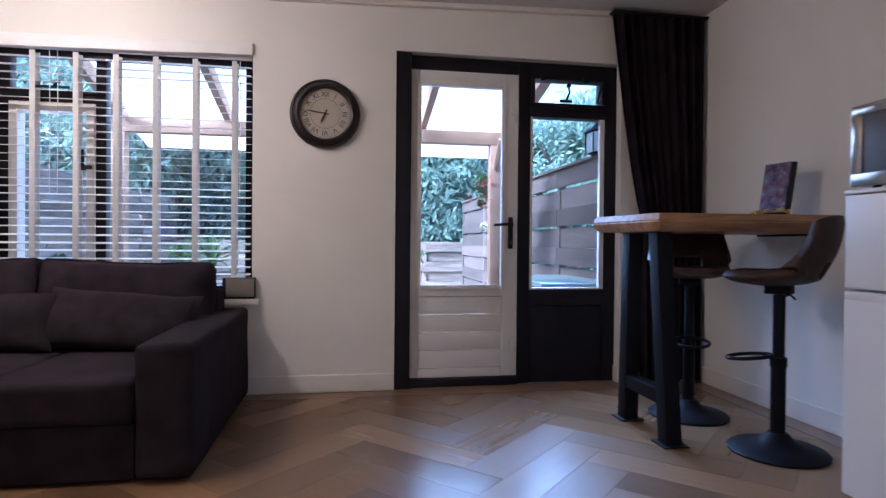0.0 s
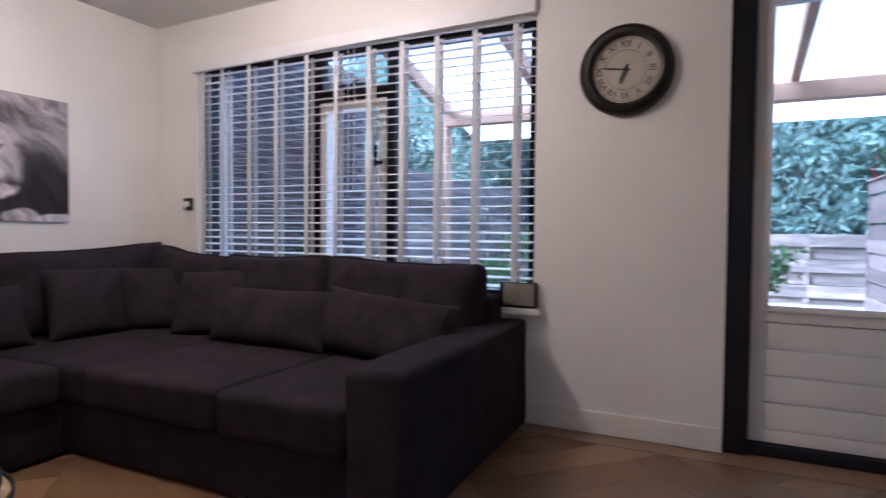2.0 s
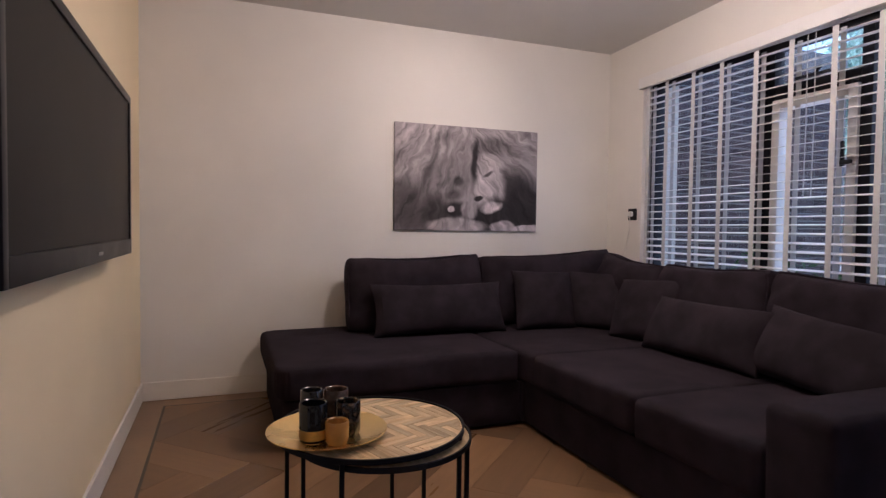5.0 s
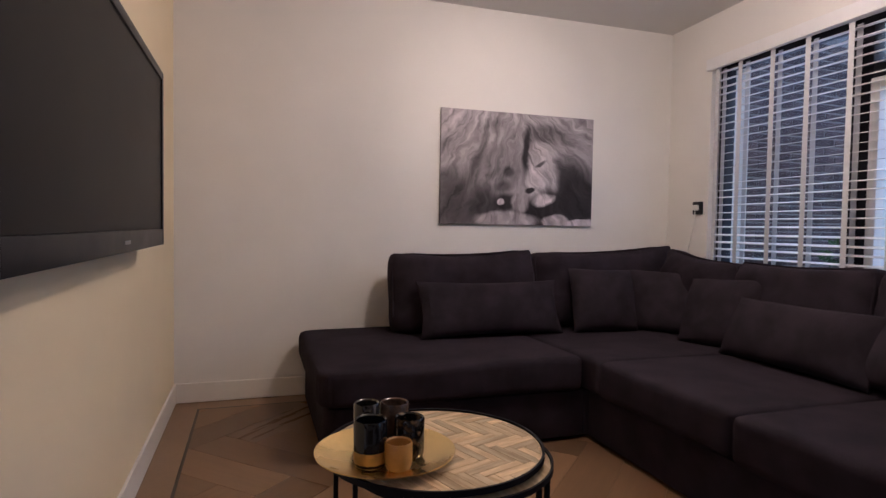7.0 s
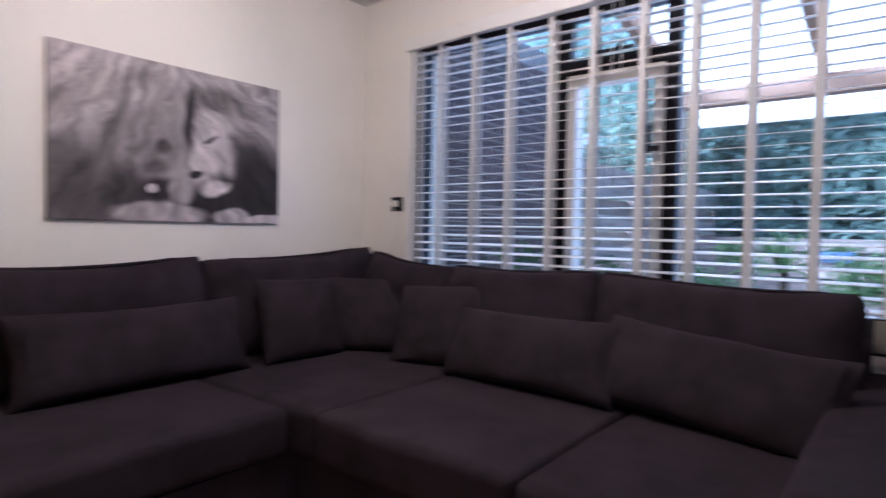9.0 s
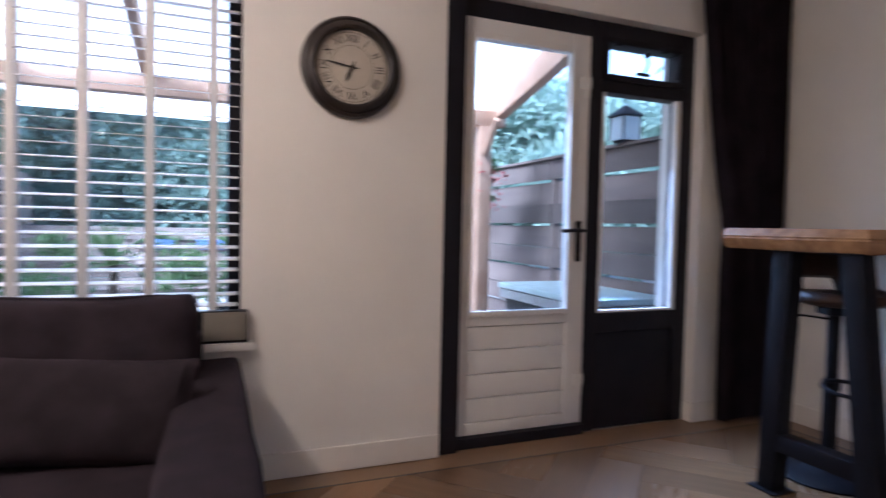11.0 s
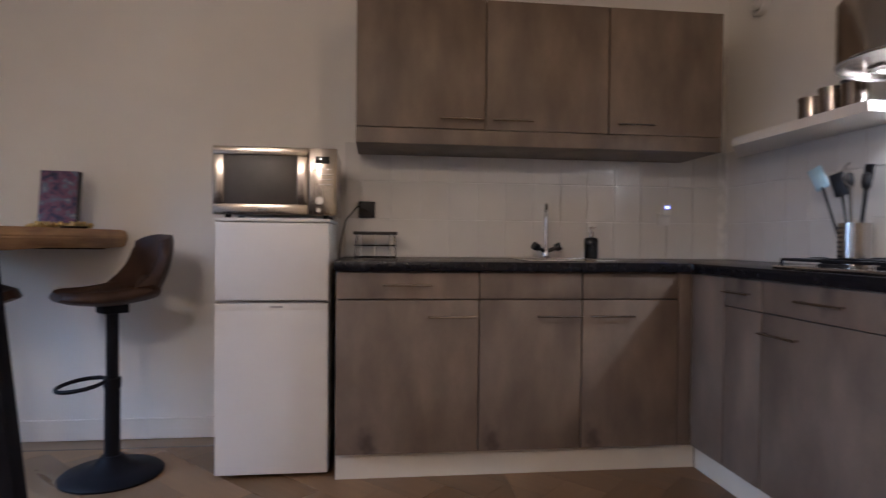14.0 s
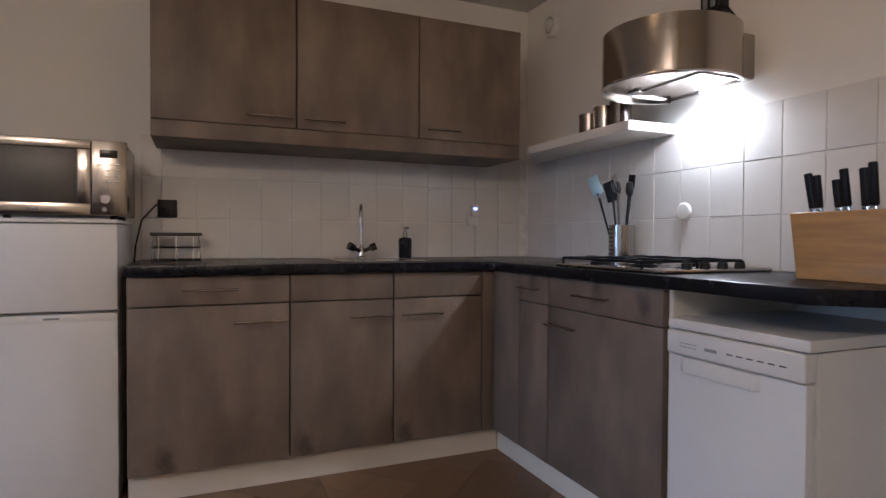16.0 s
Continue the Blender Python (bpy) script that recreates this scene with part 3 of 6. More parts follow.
for x0, x1, z0, z1 in ((WX0 + 0.05, -0.935, 0.63, 1.92), (-0.79, -0.44, 0.68, 1.61), (-0.835, -0.395, 1.73, 1.92), (-0.34, WX1 - 0.05, 0.63, 1.92)):
    p = part("pane", box(x0 - 0.005, x1 + 0.005, YN + 0.103, YN + 0.109, z0 - 0.005, z1 + 0.005), M["glass"], win)
    p.visible_shadow = False
part("window_sill", box(WX0 - 0.03, WX1 + 0.045, YN - 0.05, YN + 0.07, WZ0 - 0.03, WZ0 + 0.002, 0.006), M["trim"], win, "white painted sill board")

blind = thing("venetian_blind", (-0.65, YN, WZ0), "white horizontal slat blind with wide tapes, lowered and open", "blind")
bm = box(WX0 - 0.02, WX1, YN - 0.028, YN + 0.004, 1.962, 2.032, 0.004)
for v in bm.verts:
    v.co.z -= 0.019 * (WX1 - v.co.x)
part("valance", bm, M["slat"], blind)
part("head_rail", box(WX0 + 0.01, WX1 - 0.01, YN + 0.005, YN + 0.055, 1.955, 1.977, 0.003), M["slat"], blind)
z = 1.945
while z > 0.63:
    sag = 0.002 * math.sin(z * 40)
    bm = box(WX0 + 0.012, WX1 - 0.012, -0.025, 0.025, -0.0014, 0.0014)
    bmesh.ops.transform(bm, matrix=pose(0, YN + 0.03, z + sag, 9 + 2 * math.sin(z * 23), 0, 0), verts=bm.verts)
    part("slat", bm, M["slat"], blind, smooth=0)
    z -= 0.0445
part("bottom_rail", box(WX0 + 0.012, WX1 - 0.012, YN + 0.006, YN + 0.054, 0.585, 0.605, 0.004), M["slat"], blind)
for x in (-1.72, -1.55, -1.33, -1.12, -0.895, -0.69, -0.472, -0.266, -0.058, 0.153, 0.368):
    part("tape", joined(box(x - 0.0145, x + 0.0145, YN + 0.0025, YN + 0.0035, 0.59, 1.93), box(x - 0.0145, x + 0.0145, YN + 0.0565, YN + 0.0575, 0.59, 1.93)), M["tape"], blind, smooth=0)
for x in (-0.60, -0.56, 0.40):
    part("cord", tube([(x, YN - 0.006, 1.93), (x + 0.004, YN - 0.007, 1.5), (x, YN - 0.006, 1.15)], 0.0022, 6), M["tape"], blind)

# ---- garden door ----
door = thing("door_1", (2.05, YN + 0.1, 0), "white half-glazed garden door in a black frame with glazed side light", "door", kind="structure")
GY0, GY1 = YN + 0.065, YN + 0.15


def dbar(name, x0, x1, z0, z1, y0=GY0, y1=GY1, material=None, label=""):
    return part(name, box(x0, x1, y0, y1, z0, z1, 0.005), material or M["black"], door, label)


dbar("jamb", DX0, 1.395, 0.0, DZ1, YN + 0.012)
dbar("jamb", 2.085, 2.165, 0.0, DZ1)
dbar("jamb", 2.665, DX1, 0.0, DZ1)
dbar("head", 1.395, 2.085, 1.965, DZ1)
dbar("head", 2.165, 2.665, 1.975, DZ1)
dbar("threshold", 1.395, 2.085, 0.0, 0.05, GY0 - 0.03)
dbar("rail", 2.165, 2.665, 1.705, 1.765)
dbar("rail", 2.165, 2.665, 0.50, 0.60)
dbar("lower_panel", 2.165, 2.665, 0.0, 0.50, GY0 + 0.015, GY1 - 0.01)
LX0, LX1, LZ0, LZ1, LY0, LY1 = 1.398, 2.082, 0.055, 1.962, YN + 0.058, YN + 0.11
leaf = part("leaf", joined(box(LX0, 1.452, LY0, LY1, LZ0, LZ1, 0.004), box(1.982, LX1, LY0, LY1, LZ0, LZ1, 0.004), box(1.452, 1.982, LY0, LY1, 1.872, LZ1, 0.004),
                           box(1.452, 1.982, LY0, LY1, 0.56, 0.625, 0.004), box(1.452, 1.982, LY0, LY1, LZ0, 0.11, 0.004)), M["doorwhite"], door, "white painted door leaf")
bead = joined(box(1.436, 1.462, LY0 - 0.012, LY0, 0.605, 1.895, 0.004), box(1.972, 1.998, LY0 - 0.012, LY0, 0.605, 1.895, 0.004),
              box(1.462, 1.972, LY0 - 0.012, LY0, 1.868, 1.895, 0.004), box(1.462, 1.972, LY0 - 0.012, LY0, 0.605, 0.632, 0.004))
part("glazing_bead", bead, M["doorwhite"], leaf)
p = part("pane", box(1.45, 1.985, LY0 + 0.02, LY0 + 0.026, 0.622, 1.874), M["glass"], leaf)
p.visible_shadow = False
for k in range(4):
    z0 = 0.11 + k * 0.1125
    part("board", box(1.452, 1.982, LY0 + 0.008, LY1 - 0.008, z0 + 0.002, z0 + 0.1105, 0.006), M["doorwhite"], leaf)
lock = part("handle_plate", box(2.018, 2.05, LY0 - 0.012, LY0, 0.86, 1.06, 0.005), M["black"], leaf, "black door handle plate")
part("lever", joined(cyl((2.034, LY0 - 0.01, 1.012), (2.034, LY0 - 0.05, 1.012), 0.009, seg=12), tube([(2.034, LY0 - 0.05, 1.012), (1.98, LY0 - 0.052, 1.014), (1.915, LY0 - 0.05, 1.008)], 0.009)), M["black"], lock)
part("keyhole", joined(cyl((2.034, LY0 - 0.012, 0.90), (2.034, LY0 - 0.018, 0.90), 0.008, seg=12)), M["steel"], lock)
for z0 in (1.70, 0.245):
    b = part("bolt_lock", box(2.03, 2.078, LY0 - 0.02, LY0, z0, z0 + 0.06, 0.006), M["whiteplastic"], leaf, "white surface bolt")
    part("key", joined(box(2.045, 2.06, LY0 - 0.035, LY0 - 0.02, z0 - 0.045, z0 + 0.03, 0.003)), M["whiteplastic"], b)
for x0, x1, z0, z1 in ((2.165, 2.665, 0.60, 1.705), (2.18, 2.65, 1.79, 1.955)):
    p = part("pane", box(x0 - 0.004, x1 + 0.004, YN + 0.10, YN + 0.106, z0 - 0.004, z1 + 0.004), M["glass"], door)
    p.visible_shadow = False
part("bead", joined(box(2.165, 2.18, GY0 - 0.004, GY0 + 0.03, 0.60, 1.705, 0.003), box(2.635, 2.665, GY0 - 0.002, GY0 + 0.03, 0.60, 1.705, 0.003), box(2.18, 2.635, GY0 - 0.004, GY0 + 0.03, 0.60, 0.612, 0.003)), M["doorwhite"], door, "pale glazing bead")
vent = part("top_vent", joined(box(2.165, 2.665, GY0 - 0.012, GY1, 1.765, 1.795, 0.004), box(2.165, 2.665, GY0 - 0.012, GY1, 1.945, 1.975, 0.004), box(2.165, 2.19, GY0 - 0.012, GY1, 1.795, 1.945, 0.004), box(2.64, 2.665, GY0 - 0.012, GY1, 1.795, 1.945, 0.004)), M["black"], door, "black top-hung vent sash")
part("stay", joined(box(2.35, 2.43, GY0 - 0.03, GY0 - 0.012, 1.80, 1.815, 0.003), tube([(2.39, GY0 - 0.03, 1.81), (2.41, GY0 - 0.035, 1.86), (2.405, GY0 - 0.03, 1.905)], 0.007), cyl((2.405, GY0 - 0.04, 1.905), (2.405, GY0 - 0.02, 1.905), 0.014, seg=14)), M["black"], vent)
part("stay", joined(tube([(2.60, GY0 - 0.03, 1.80), (2.635, GY0 - 0.03, 1.94)], 0.008), box(2.22, 2.25, GY0 - 0.03, GY0 - 0.01, 1.93, 1.965, 0.005), box(2.51, 2.54, GY0 - 0.03, GY0 - 0.01, 1.93, 1.965, 0.005)), M["black"], vent)

# ---- curtain ----
bm = bmesh.new()
NX, NZ = 90, 30
grid = []
for j in range(NZ + 1):
    f = j / NZ
    z = 0.02 + f * (H - 0.06)
    left = 2.86 - 0.01 * math.sin(f * 6) if z < 1.06 else 2.86 - 0.215 * ((z - 1.06) / 1.285) ** 0.8
    row = []
    for i in range(NX + 1):
        u = i / NX
        x = left + (XE - 0.025 - left) * u
        amp = 0.028 * (0.6 + 0.4 * math.sin(u * 9 + 1))
        y = YN - 0.075 + amp * math.sin(u * 2 * math.pi * 9 + 0.5 * math.sin(f * 3)) + 0.006 * noise.noise(Vector((u * 5, f * 4, 1)))
        row.append(bm.verts.new((x, y, z)))
    grid.append(row)
for a, b in zip(grid, grid[1:]):
    for i in range(NX):
        bm.faces.new((a[i], a[i + 1], b[i + 1], b[i]))
bmesh.ops.solidify(bm, geom=bm.faces[:], thickness=0.004)
cur = thing("curtain", (3.05, YN - 0.07, 0.02), "long dark brown curtain drawn aside in the corner", "curtain")
part("cloth", bm, M["curtain"], cur, smooth=80)
part("heading", box(2.64, XE - 0.02, YN - 0.11, YN - 0.04, H - 0.05, H - 0.036, 0.002), M["black"], cur)

# ---- clock ----
CX, CZ = 0.882, 1.646
clock = thing("wall_clock", (CX, YN - 0.002, CZ), "round dark wooden wall clock with cream Roman dial", "clock")
face_on = pose(0, 0, 0, 90, 0, 0)
part("rim", lathe([(0.150, 0.0), (0.200, 0.0), (0.204, 0.012), (0.198, 0.028), (0.188, 0.034), (0.184, 0.030), (0.176, 0.042), (0.160, 0.050), (0.150, 0.044), (0.146, 0.02), (0.15, 0.0)], (CX, YN - 0.002, CZ), 64, face_on), M["darkwood"], clock)
part("dial", lathe([(0.0, 0.0), (0.149, 0.0), (0.149, 0.02), (0.0, 0.02)], (CX, YN - 0.002, CZ), 48, face_on), M["clockface"], clock)
for k, num in enumerate(("XII", "I", "II", "III", "IIII", "V", "VI", "VII", "VIII", "IX", "X", "XI")):
    a = radians(30 * k)
    lettering("numeral", num, 0.042, Matrix.Translation((CX + 0.112 * math.sin(a), YN - 0.0235, CZ + 0.112 * math.cos(a))) @ pose(0, 0, 0, 90, 0, 0) @ pose(0, 0, 0, 0, 0, -30 * k), M["ink"], clock)
part("minute_track", joined(*[lathe([(r, 0.0), (r + 0.0015, 0.0), (r + 0.0015, 0.001), (r, 0.001), (r, 0.0)], (CX, YN - 0.0225, CZ), 48, face_on) for r in (0.086, 0.137)]), M["ink"], clock)
for name, ang, length, w in (("minute_pointer", 278, 0.115, 0.004), ("hour_pointer", 203, 0.07, 0.007)):
    bm = prism([(-w / 2, -0.025), (w / 2, -0.025), (w, length * 0.6), (0, length), (-w, length * 0.6)], 0, 0.0015)
    bmesh.ops.transform(bm, matrix=Matrix.Translation((CX, YN - 0.027, CZ)) @ pose(0, 0, 0, 90, 0, 0) @ pose(0, 0, 0, 0, 0, -ang), verts=bm.verts)
    part(name, bm, M["ink"], clock)
part("hub", cyl((CX, YN - 0.024, CZ), (CX, YN - 0.032, CZ), 0.008), M["ink"], clock)

# ---- picture on the west wall ----
PY0, PY1, PZ0, PZ1 = 2.405, 3.425, 0.960, 1.640
pic = thing("canvas_print", (XW, (PY0 + PY1) / 2, PZ0), "large black and white canvas print of soft furry shapes", "picture")
W_, H_ = PY1 - PY0, PZ1 - PZ0


def soft_print(patches):
    """A grey print of soft overlapping patches with streaky, furry edges."""
    m = bpy.data.materials.new("soft_grey_print")
    m.use_nodes = True
    nt = m.node_tree
    b = nt.nodes["Principled BSDF"]
    b.inputs["Roughness"].default_value = 0.75
    b.inputs["Specular IOR Level"].default_value = 0.2
    tc = nt.nodes.new("ShaderNodeTexCoord")
    streaks = []
    at_ = nt.nodes.new("ShaderNodeSeparateXYZ")
    warp = nt.nodes.new("ShaderNodeTexNoise")
    warp.inputs["Scale"].default_value, warp.inputs["Detail"].default_value = 7, 3
    wv = nt.nodes.new("ShaderNodeVectorMath")
    wv.operation = "MULTIPLY_ADD"
    wv.inputs[1].default_value = (0, 0.16, 0.16)
    nt.links.new(tc.outputs["Object"], warp.inputs["Vector"])
    nt.links.new(warp.outputs["Color"], wv.inputs[0])
    nt.links.new(tc.outputs["Object"], wv.inputs[2])
    nt.links.new(wv.outputs[0], at_.inputs[0])

    def maths(op, a, b):
        n = nt.nodes.new("ShaderNodeMath")
        n.operation = op
        for i, v in enumerate((a, b)):
            if isinstance(v, (int, float)):
                n.inputs[i].default_value = v
            else:
                nt.links.new(v, n.inputs[i])
        return n.outputs[0]

    for mu_, mv_ in ((0.55, -0.75), (0.25, -0.45)):
        dy, dz = maths("SUBTRACT", at_.outputs["Y"], (mu_ - 0.5) * W_ + 0.08), maths("SUBTRACT", at_.outputs["Z"], (1 - mv_) * H_ + 0.08)
        ang, far = maths("ARCTAN2", dy, maths("MULTIPLY", dz, -1.0)), maths("POWER", maths("ADD", maths("MULTIPLY", dy, dy), maths("MULTIPLY", dz, dz)), 0.5)
        cv = nt.nodes.new("ShaderNodeCombineXYZ")
        nt.links.new(maths("MULTIPLY", ang, 9.0), cv.inputs["X"])
        nt.links.new(maths("MULTIPLY", far, 2.4), cv.inputs["Y"])
        nz = nt.nodes.new("ShaderNodeTexNoise")
        nz.inputs["Scale"].default_value, nz.inputs["Detail"].default_value, nz.inputs["Distortion"].default_value = 2.6, 8, 0.5
        nt.links.new(cv.outputs[0], nz.inputs["Vector"])
        streaks.append(nz)
    sp, side = nt.nodes.new("ShaderNodeSeparateXYZ"), nt.nodes.new("ShaderNodeMapRange")
    nt.links.new(tc.outputs["Object"], sp.inputs[0])
    side.inputs["From Min"].default_value, side.inputs["From Max"].default_value = -0.02, 0.06
    nt.links.new(sp.outputs["Y"], side.inputs["Value"])
    fur = nt.nodes.new("ShaderNodeMix")
    nt.links.new(side.outputs[0], fur.inputs["Factor"])
    nt.links.new(streaks[0].outputs["Fac"], fur.inputs["A"])
    nt.links.new(streaks[1].outputs["Fac"], fur.inputs["B"])
    off = nt.nodes.new("ShaderNodeVectorMath")
    off.operation = "MULTIPLY_ADD"
    off.inputs[1].default_value, off.inputs[2].default_value = (0, 0.055, 0.055), (0, -0.0275, -0.0275)
    nt.links.new(warp.outputs["Color"], off.inputs[0])
    at = nt.nodes.new("ShaderNodeVectorMath")
    nt.links.new(tc.outputs["Object"], at.inputs[0])
    nt.links.new(off.outputs[0], at.inputs[1])
    value = None
    for u, v, a, bb, grey, turn, soft_ in patches:
        mp = nt.nodes.new("ShaderNodeMapping")
        mp.vector_type = "TEXTURE"
        mp.inputs["Location"].default_value = (0, (u - 0.5) * W_, (1 - v) * H_)
        mp.inputs["Rotation"].default_value = (radians(turn), 0, 0)
        mp.inputs["Scale"].default_value = (1000, a * W_, bb * H_)
        nt.links.new(at.outputs[0], mp.inputs[0])
        ln = nt.nodes.new("ShaderNodeVectorMath")
        ln.operation = "LENGTH"
        nt.links.new(mp.outputs[0], ln.inputs[0])
        mr = nt.nodes.new("ShaderNodeMapRange")
        mr.interpolation_type = "SMOOTHSTEP"
        mr.inputs["From Min"].default_value, mr.inputs["From Max"].default_value = 1 + soft_, 1 - soft_
        nt.links.new(ln.outputs["Value"], mr.inputs["Value"])
        mx = nt.nodes.new("ShaderNodeMix")
        mx.inputs["A"].default_value = 0.30
        if value is not None:
            nt.links.new(value, mx.inputs["A"])
        mx.inputs["B"].default_value = grey
        nt.links.new(mr.outputs[0], mx.inputs["Factor"])
        value = mx.outputs[0]
    fine = nt.nodes.new("ShaderNodeMapRange")
    fine.inputs["From Min"].default_value, fine.inputs["From Max"].default_value = 0.3, 0.7
    fine.inputs["To Min"].default_value, fine.inputs["To Max"].default_value = 0.48, 1.52
    nt.links.new(fur.outputs[0], fine.inputs["Value"])
    mu = nt.nodes.new("ShaderNodeMath")
    mu.operation = "MULTIPLY"
    nt.links.new(value, mu.inputs[0])
    nt.links.new(fine.outputs[0], mu.inputs[1])
    tint = nt.nodes.new("ShaderNodeMix")
    tint.data_type = "RGBA"
    tint.inputs["A"].default_value, tint.inputs["B"].default_value = (0.012, 0.010, 0.012, 1), (1.0, 0.90, 0.94, 1)
    nt.links.new(mu.outputs[0], tint.inputs["Factor"])
    nt.links.new(tint.outputs["Result"], b.inputs["Base Color"])
    return m


patches = (
    (0.14, 0.08, 0.30, 0.14, 0.42, 10, 0.5), (0.30, 0.16, 0.10, 0.07, 0.15, 30, 0.5), (0.08, 0.30, 0.14, 0.03, 0.14, 10, 0.6), (0.10, 0.42, 0.04, 0.26, 0.13, -25, 0.6), (0.20, 0.40, 0.22, 0.30, 0.34, -15, 0.5), (0.12, 0.82, 0.16, 0.26, 0.08, 0, 0.5), (0.22, 0.50, 0.035, 0.26, 0.12, -18, 0.6), (0.38, 0.50, 0.12, 0.24, 0.22, -10, 0.4), (0.28, 0.86, 0.10, 0.20, 0.05, 0, 0.4),
    (0.80, 0.05, 0.30, 0.09, 0.36, 0, 0.5), (0.68, 0.18, 0.15, 0.10, 0.13, 0, 0.5), (0.86, 0.40, 0.14, 0.24, 0.30, 30, 0.5), (0.80, 0.62, 0.14, 0.26, 0.10, 20, 0.5), (0.90, 0.76, 0.18, 0.28, 0.025, 20, 0.4), (0.66, 0.88, 0.15, 0.16, 0.02, 0, 0.4),
    (0.54, 0.32, 0.024, 0.20, 0.02, -4, 0.5), (0.63, 0.52, 0.075, 0.22, 0.52, -12, 0.35), (0.66, 0.34, 0.085, 0.10, 0.36, 0, 0.4), (0.70, 0.52, 0.055, 0.15, 0.42, 20, 0.4), (0.57, 0.69, 0.034, 0.028, 0.02, 0, 0.3),
    (0.41, 0.80, 0.08, 0.08, 0.02, 0, 0.4), (0.385, 0.79, 0.022, 0.03, 0.60, 0, 0.3), (0.51, 0.80, 0.06, 0.08, 0.33, -25, 0.25), (0.67, 0.77, 0.07, 0.05, 0.60, 12, 0.3), (0.42, 0.96, 0.20, 0.08, 0.42, 0, 0.2), (0.74, 0.96, 0.09, 0.06, 0.46, 5, 0.2), (0.93, 0.985, 0.13, 0.045, 0.60, 0, 0.2),
    (0.64, 0.44, 0.035, 0.016, 0.08, 15, 0.5), (0.43, 0.52, 0.03, 0.05, 0.07, 0, 0.5), (0.40, 0.66, 0.05, 0.05, 0.10, 10, 0.5))
part("canvas", box(XW + 0.001, XW + 0.02, PY0, PY1, PZ0, PZ1, 0.002), soft_print(patches), pic)

# ---- wall socket by the window ----
so = thing("wall_socket", (-1.845, YN, 1.045), "small black wall switch with a white plug in it", "socket")
part("plate", box(-1.883, -1.803, YN - 0.012, YN, 1.045, 1.125, 0.004), M["blackplastic"], so)
part("plug", joined(box(-1.86, -1.825, YN - 0.035, YN - 0.012, 1.07, 1.105, 0.008)), M["whiteplastic"], so)
part("lead", tube([(-1.845, YN - 0.028, 1.07), (-1.85, YN - 0.02, 1.0), (-1.90, YN - 0.008, 0.88), (-1.93, YN - 0.006, 0.78)], 0.003, 6), M["whiteplastic"], so)

# ---- television ----
tv = thing("television", (-0.50, YS, 0.86), "large dark flat television on a wall bracket", "television")
TX0, TX1, TZ0, TZ1, TYB, TYF = -1.13, 0.29, 0.862, 1.462, YS + 0.04, YS + 0.085
part("bezel", joined(box(TX0, TX1, TYB, TYF - 0.004, TZ0, TZ1, 0.008), box(TX0, TX0 + 0.028, TYF - 0.004, TYF + 0.004, TZ0, TZ1, 0.003), box(TX1 - 0.028, TX1, TYF - 0.004, TYF + 0.004, TZ0, TZ1, 0.003),
                     box(TX0 + 0.028, TX1 - 0.028, TYF - 0.004, TYF + 0.004, TZ1 - 0.028, TZ1, 0.003), box(TX0 + 0.028, TX1 - 0.028, TYF - 0.004, TYF + 0.004, TZ0, TZ0 + 0.055, 0.003)), M["blackplastic"], tv)
part("screen", box(TX0 + 0.029, TX1 - 0.029, TYF - 0.003, TYF - 0.001, TZ0 + 0.056, TZ1 - 0.029), M["screen"], tv, "dark switched-off screen")
part("badge", box(-0.54, -0.47, TYF + 0.004, TYF + 0.006, TZ0 + 0.02, TZ0 + 0.03, 0.001), M["greyplastic"], tv)
for z in (0.972, 1.006):
    part("side_key", box(TX0 - 0.03, TX0 + 0.001, TYB + 0.004, TYB + 0.028, z, z + 0.024, 0.004), M["blackplastic"], tv)
part("bracket", box(-0.80, -0.20, YS + 0.001, TYB, 1.05, 1.40, 0.004), M["blackmetal"], tv)


# ---- corner sofa ----
sofa = thing("corner_sofa", (-1.0, 3.2, 0), "dark brown fabric corner sofa with rounded chaise and loose back cushions", "sofa")
SX0, SYB, ZS, AX0, AX1, FY = -2.085, 3.965, 0.375, 0.255, 0.465, 2.775


CHX, CHY = -1.08, 1.60


def chaise_outline(inset, y_to, r=0.07):
    """Plan of the chaise with a rounded free corner."""
    x1, y0 = CHX - inset, CHY + inset
    pts = [(SX0 + 0.01, y_to), (SX0 + 0.01, y0 + r)]
    pts += [(SX0 + 0.01 + r - r * math.cos(math.pi / 2 * i / 5), y0 + r - r * math.sin(math.pi / 2 * i / 5)) for i in range(1, 6)]
    pts += [(x1 - r + r * math.sin(math.pi / 2 * i / 5), y0 + r - r * math.cos(math.pi / 2 * i / 5)) for i in range(6)]
    return pts + [(x1, y_to)]


part("chaise_base", prism(chaise_outline(0.03, FY), 0.015, 0.222, 0.012), M["sofa"], sofa)
part("base", joined(box(SX0, CHX - 0.03, FY + 0.004, SYB, 0.015, 0.222, 0.012), box(CHX - 0.026, AX0, FY + 0.02, SYB, 0.015, 0.222, 0.012)), M["sofa"], sofa)


def soft(bm, amount=0.008, freq=5.0, seed=0):
    for v in bm.verts:
        n = noise.noise_vector(v.co * freq + Vector((seed, seed * 2, 0)))
        v.co += Vector((n.x * amount * 0.5, n.y * amount * 0.5, n.z * amount))
    return bm


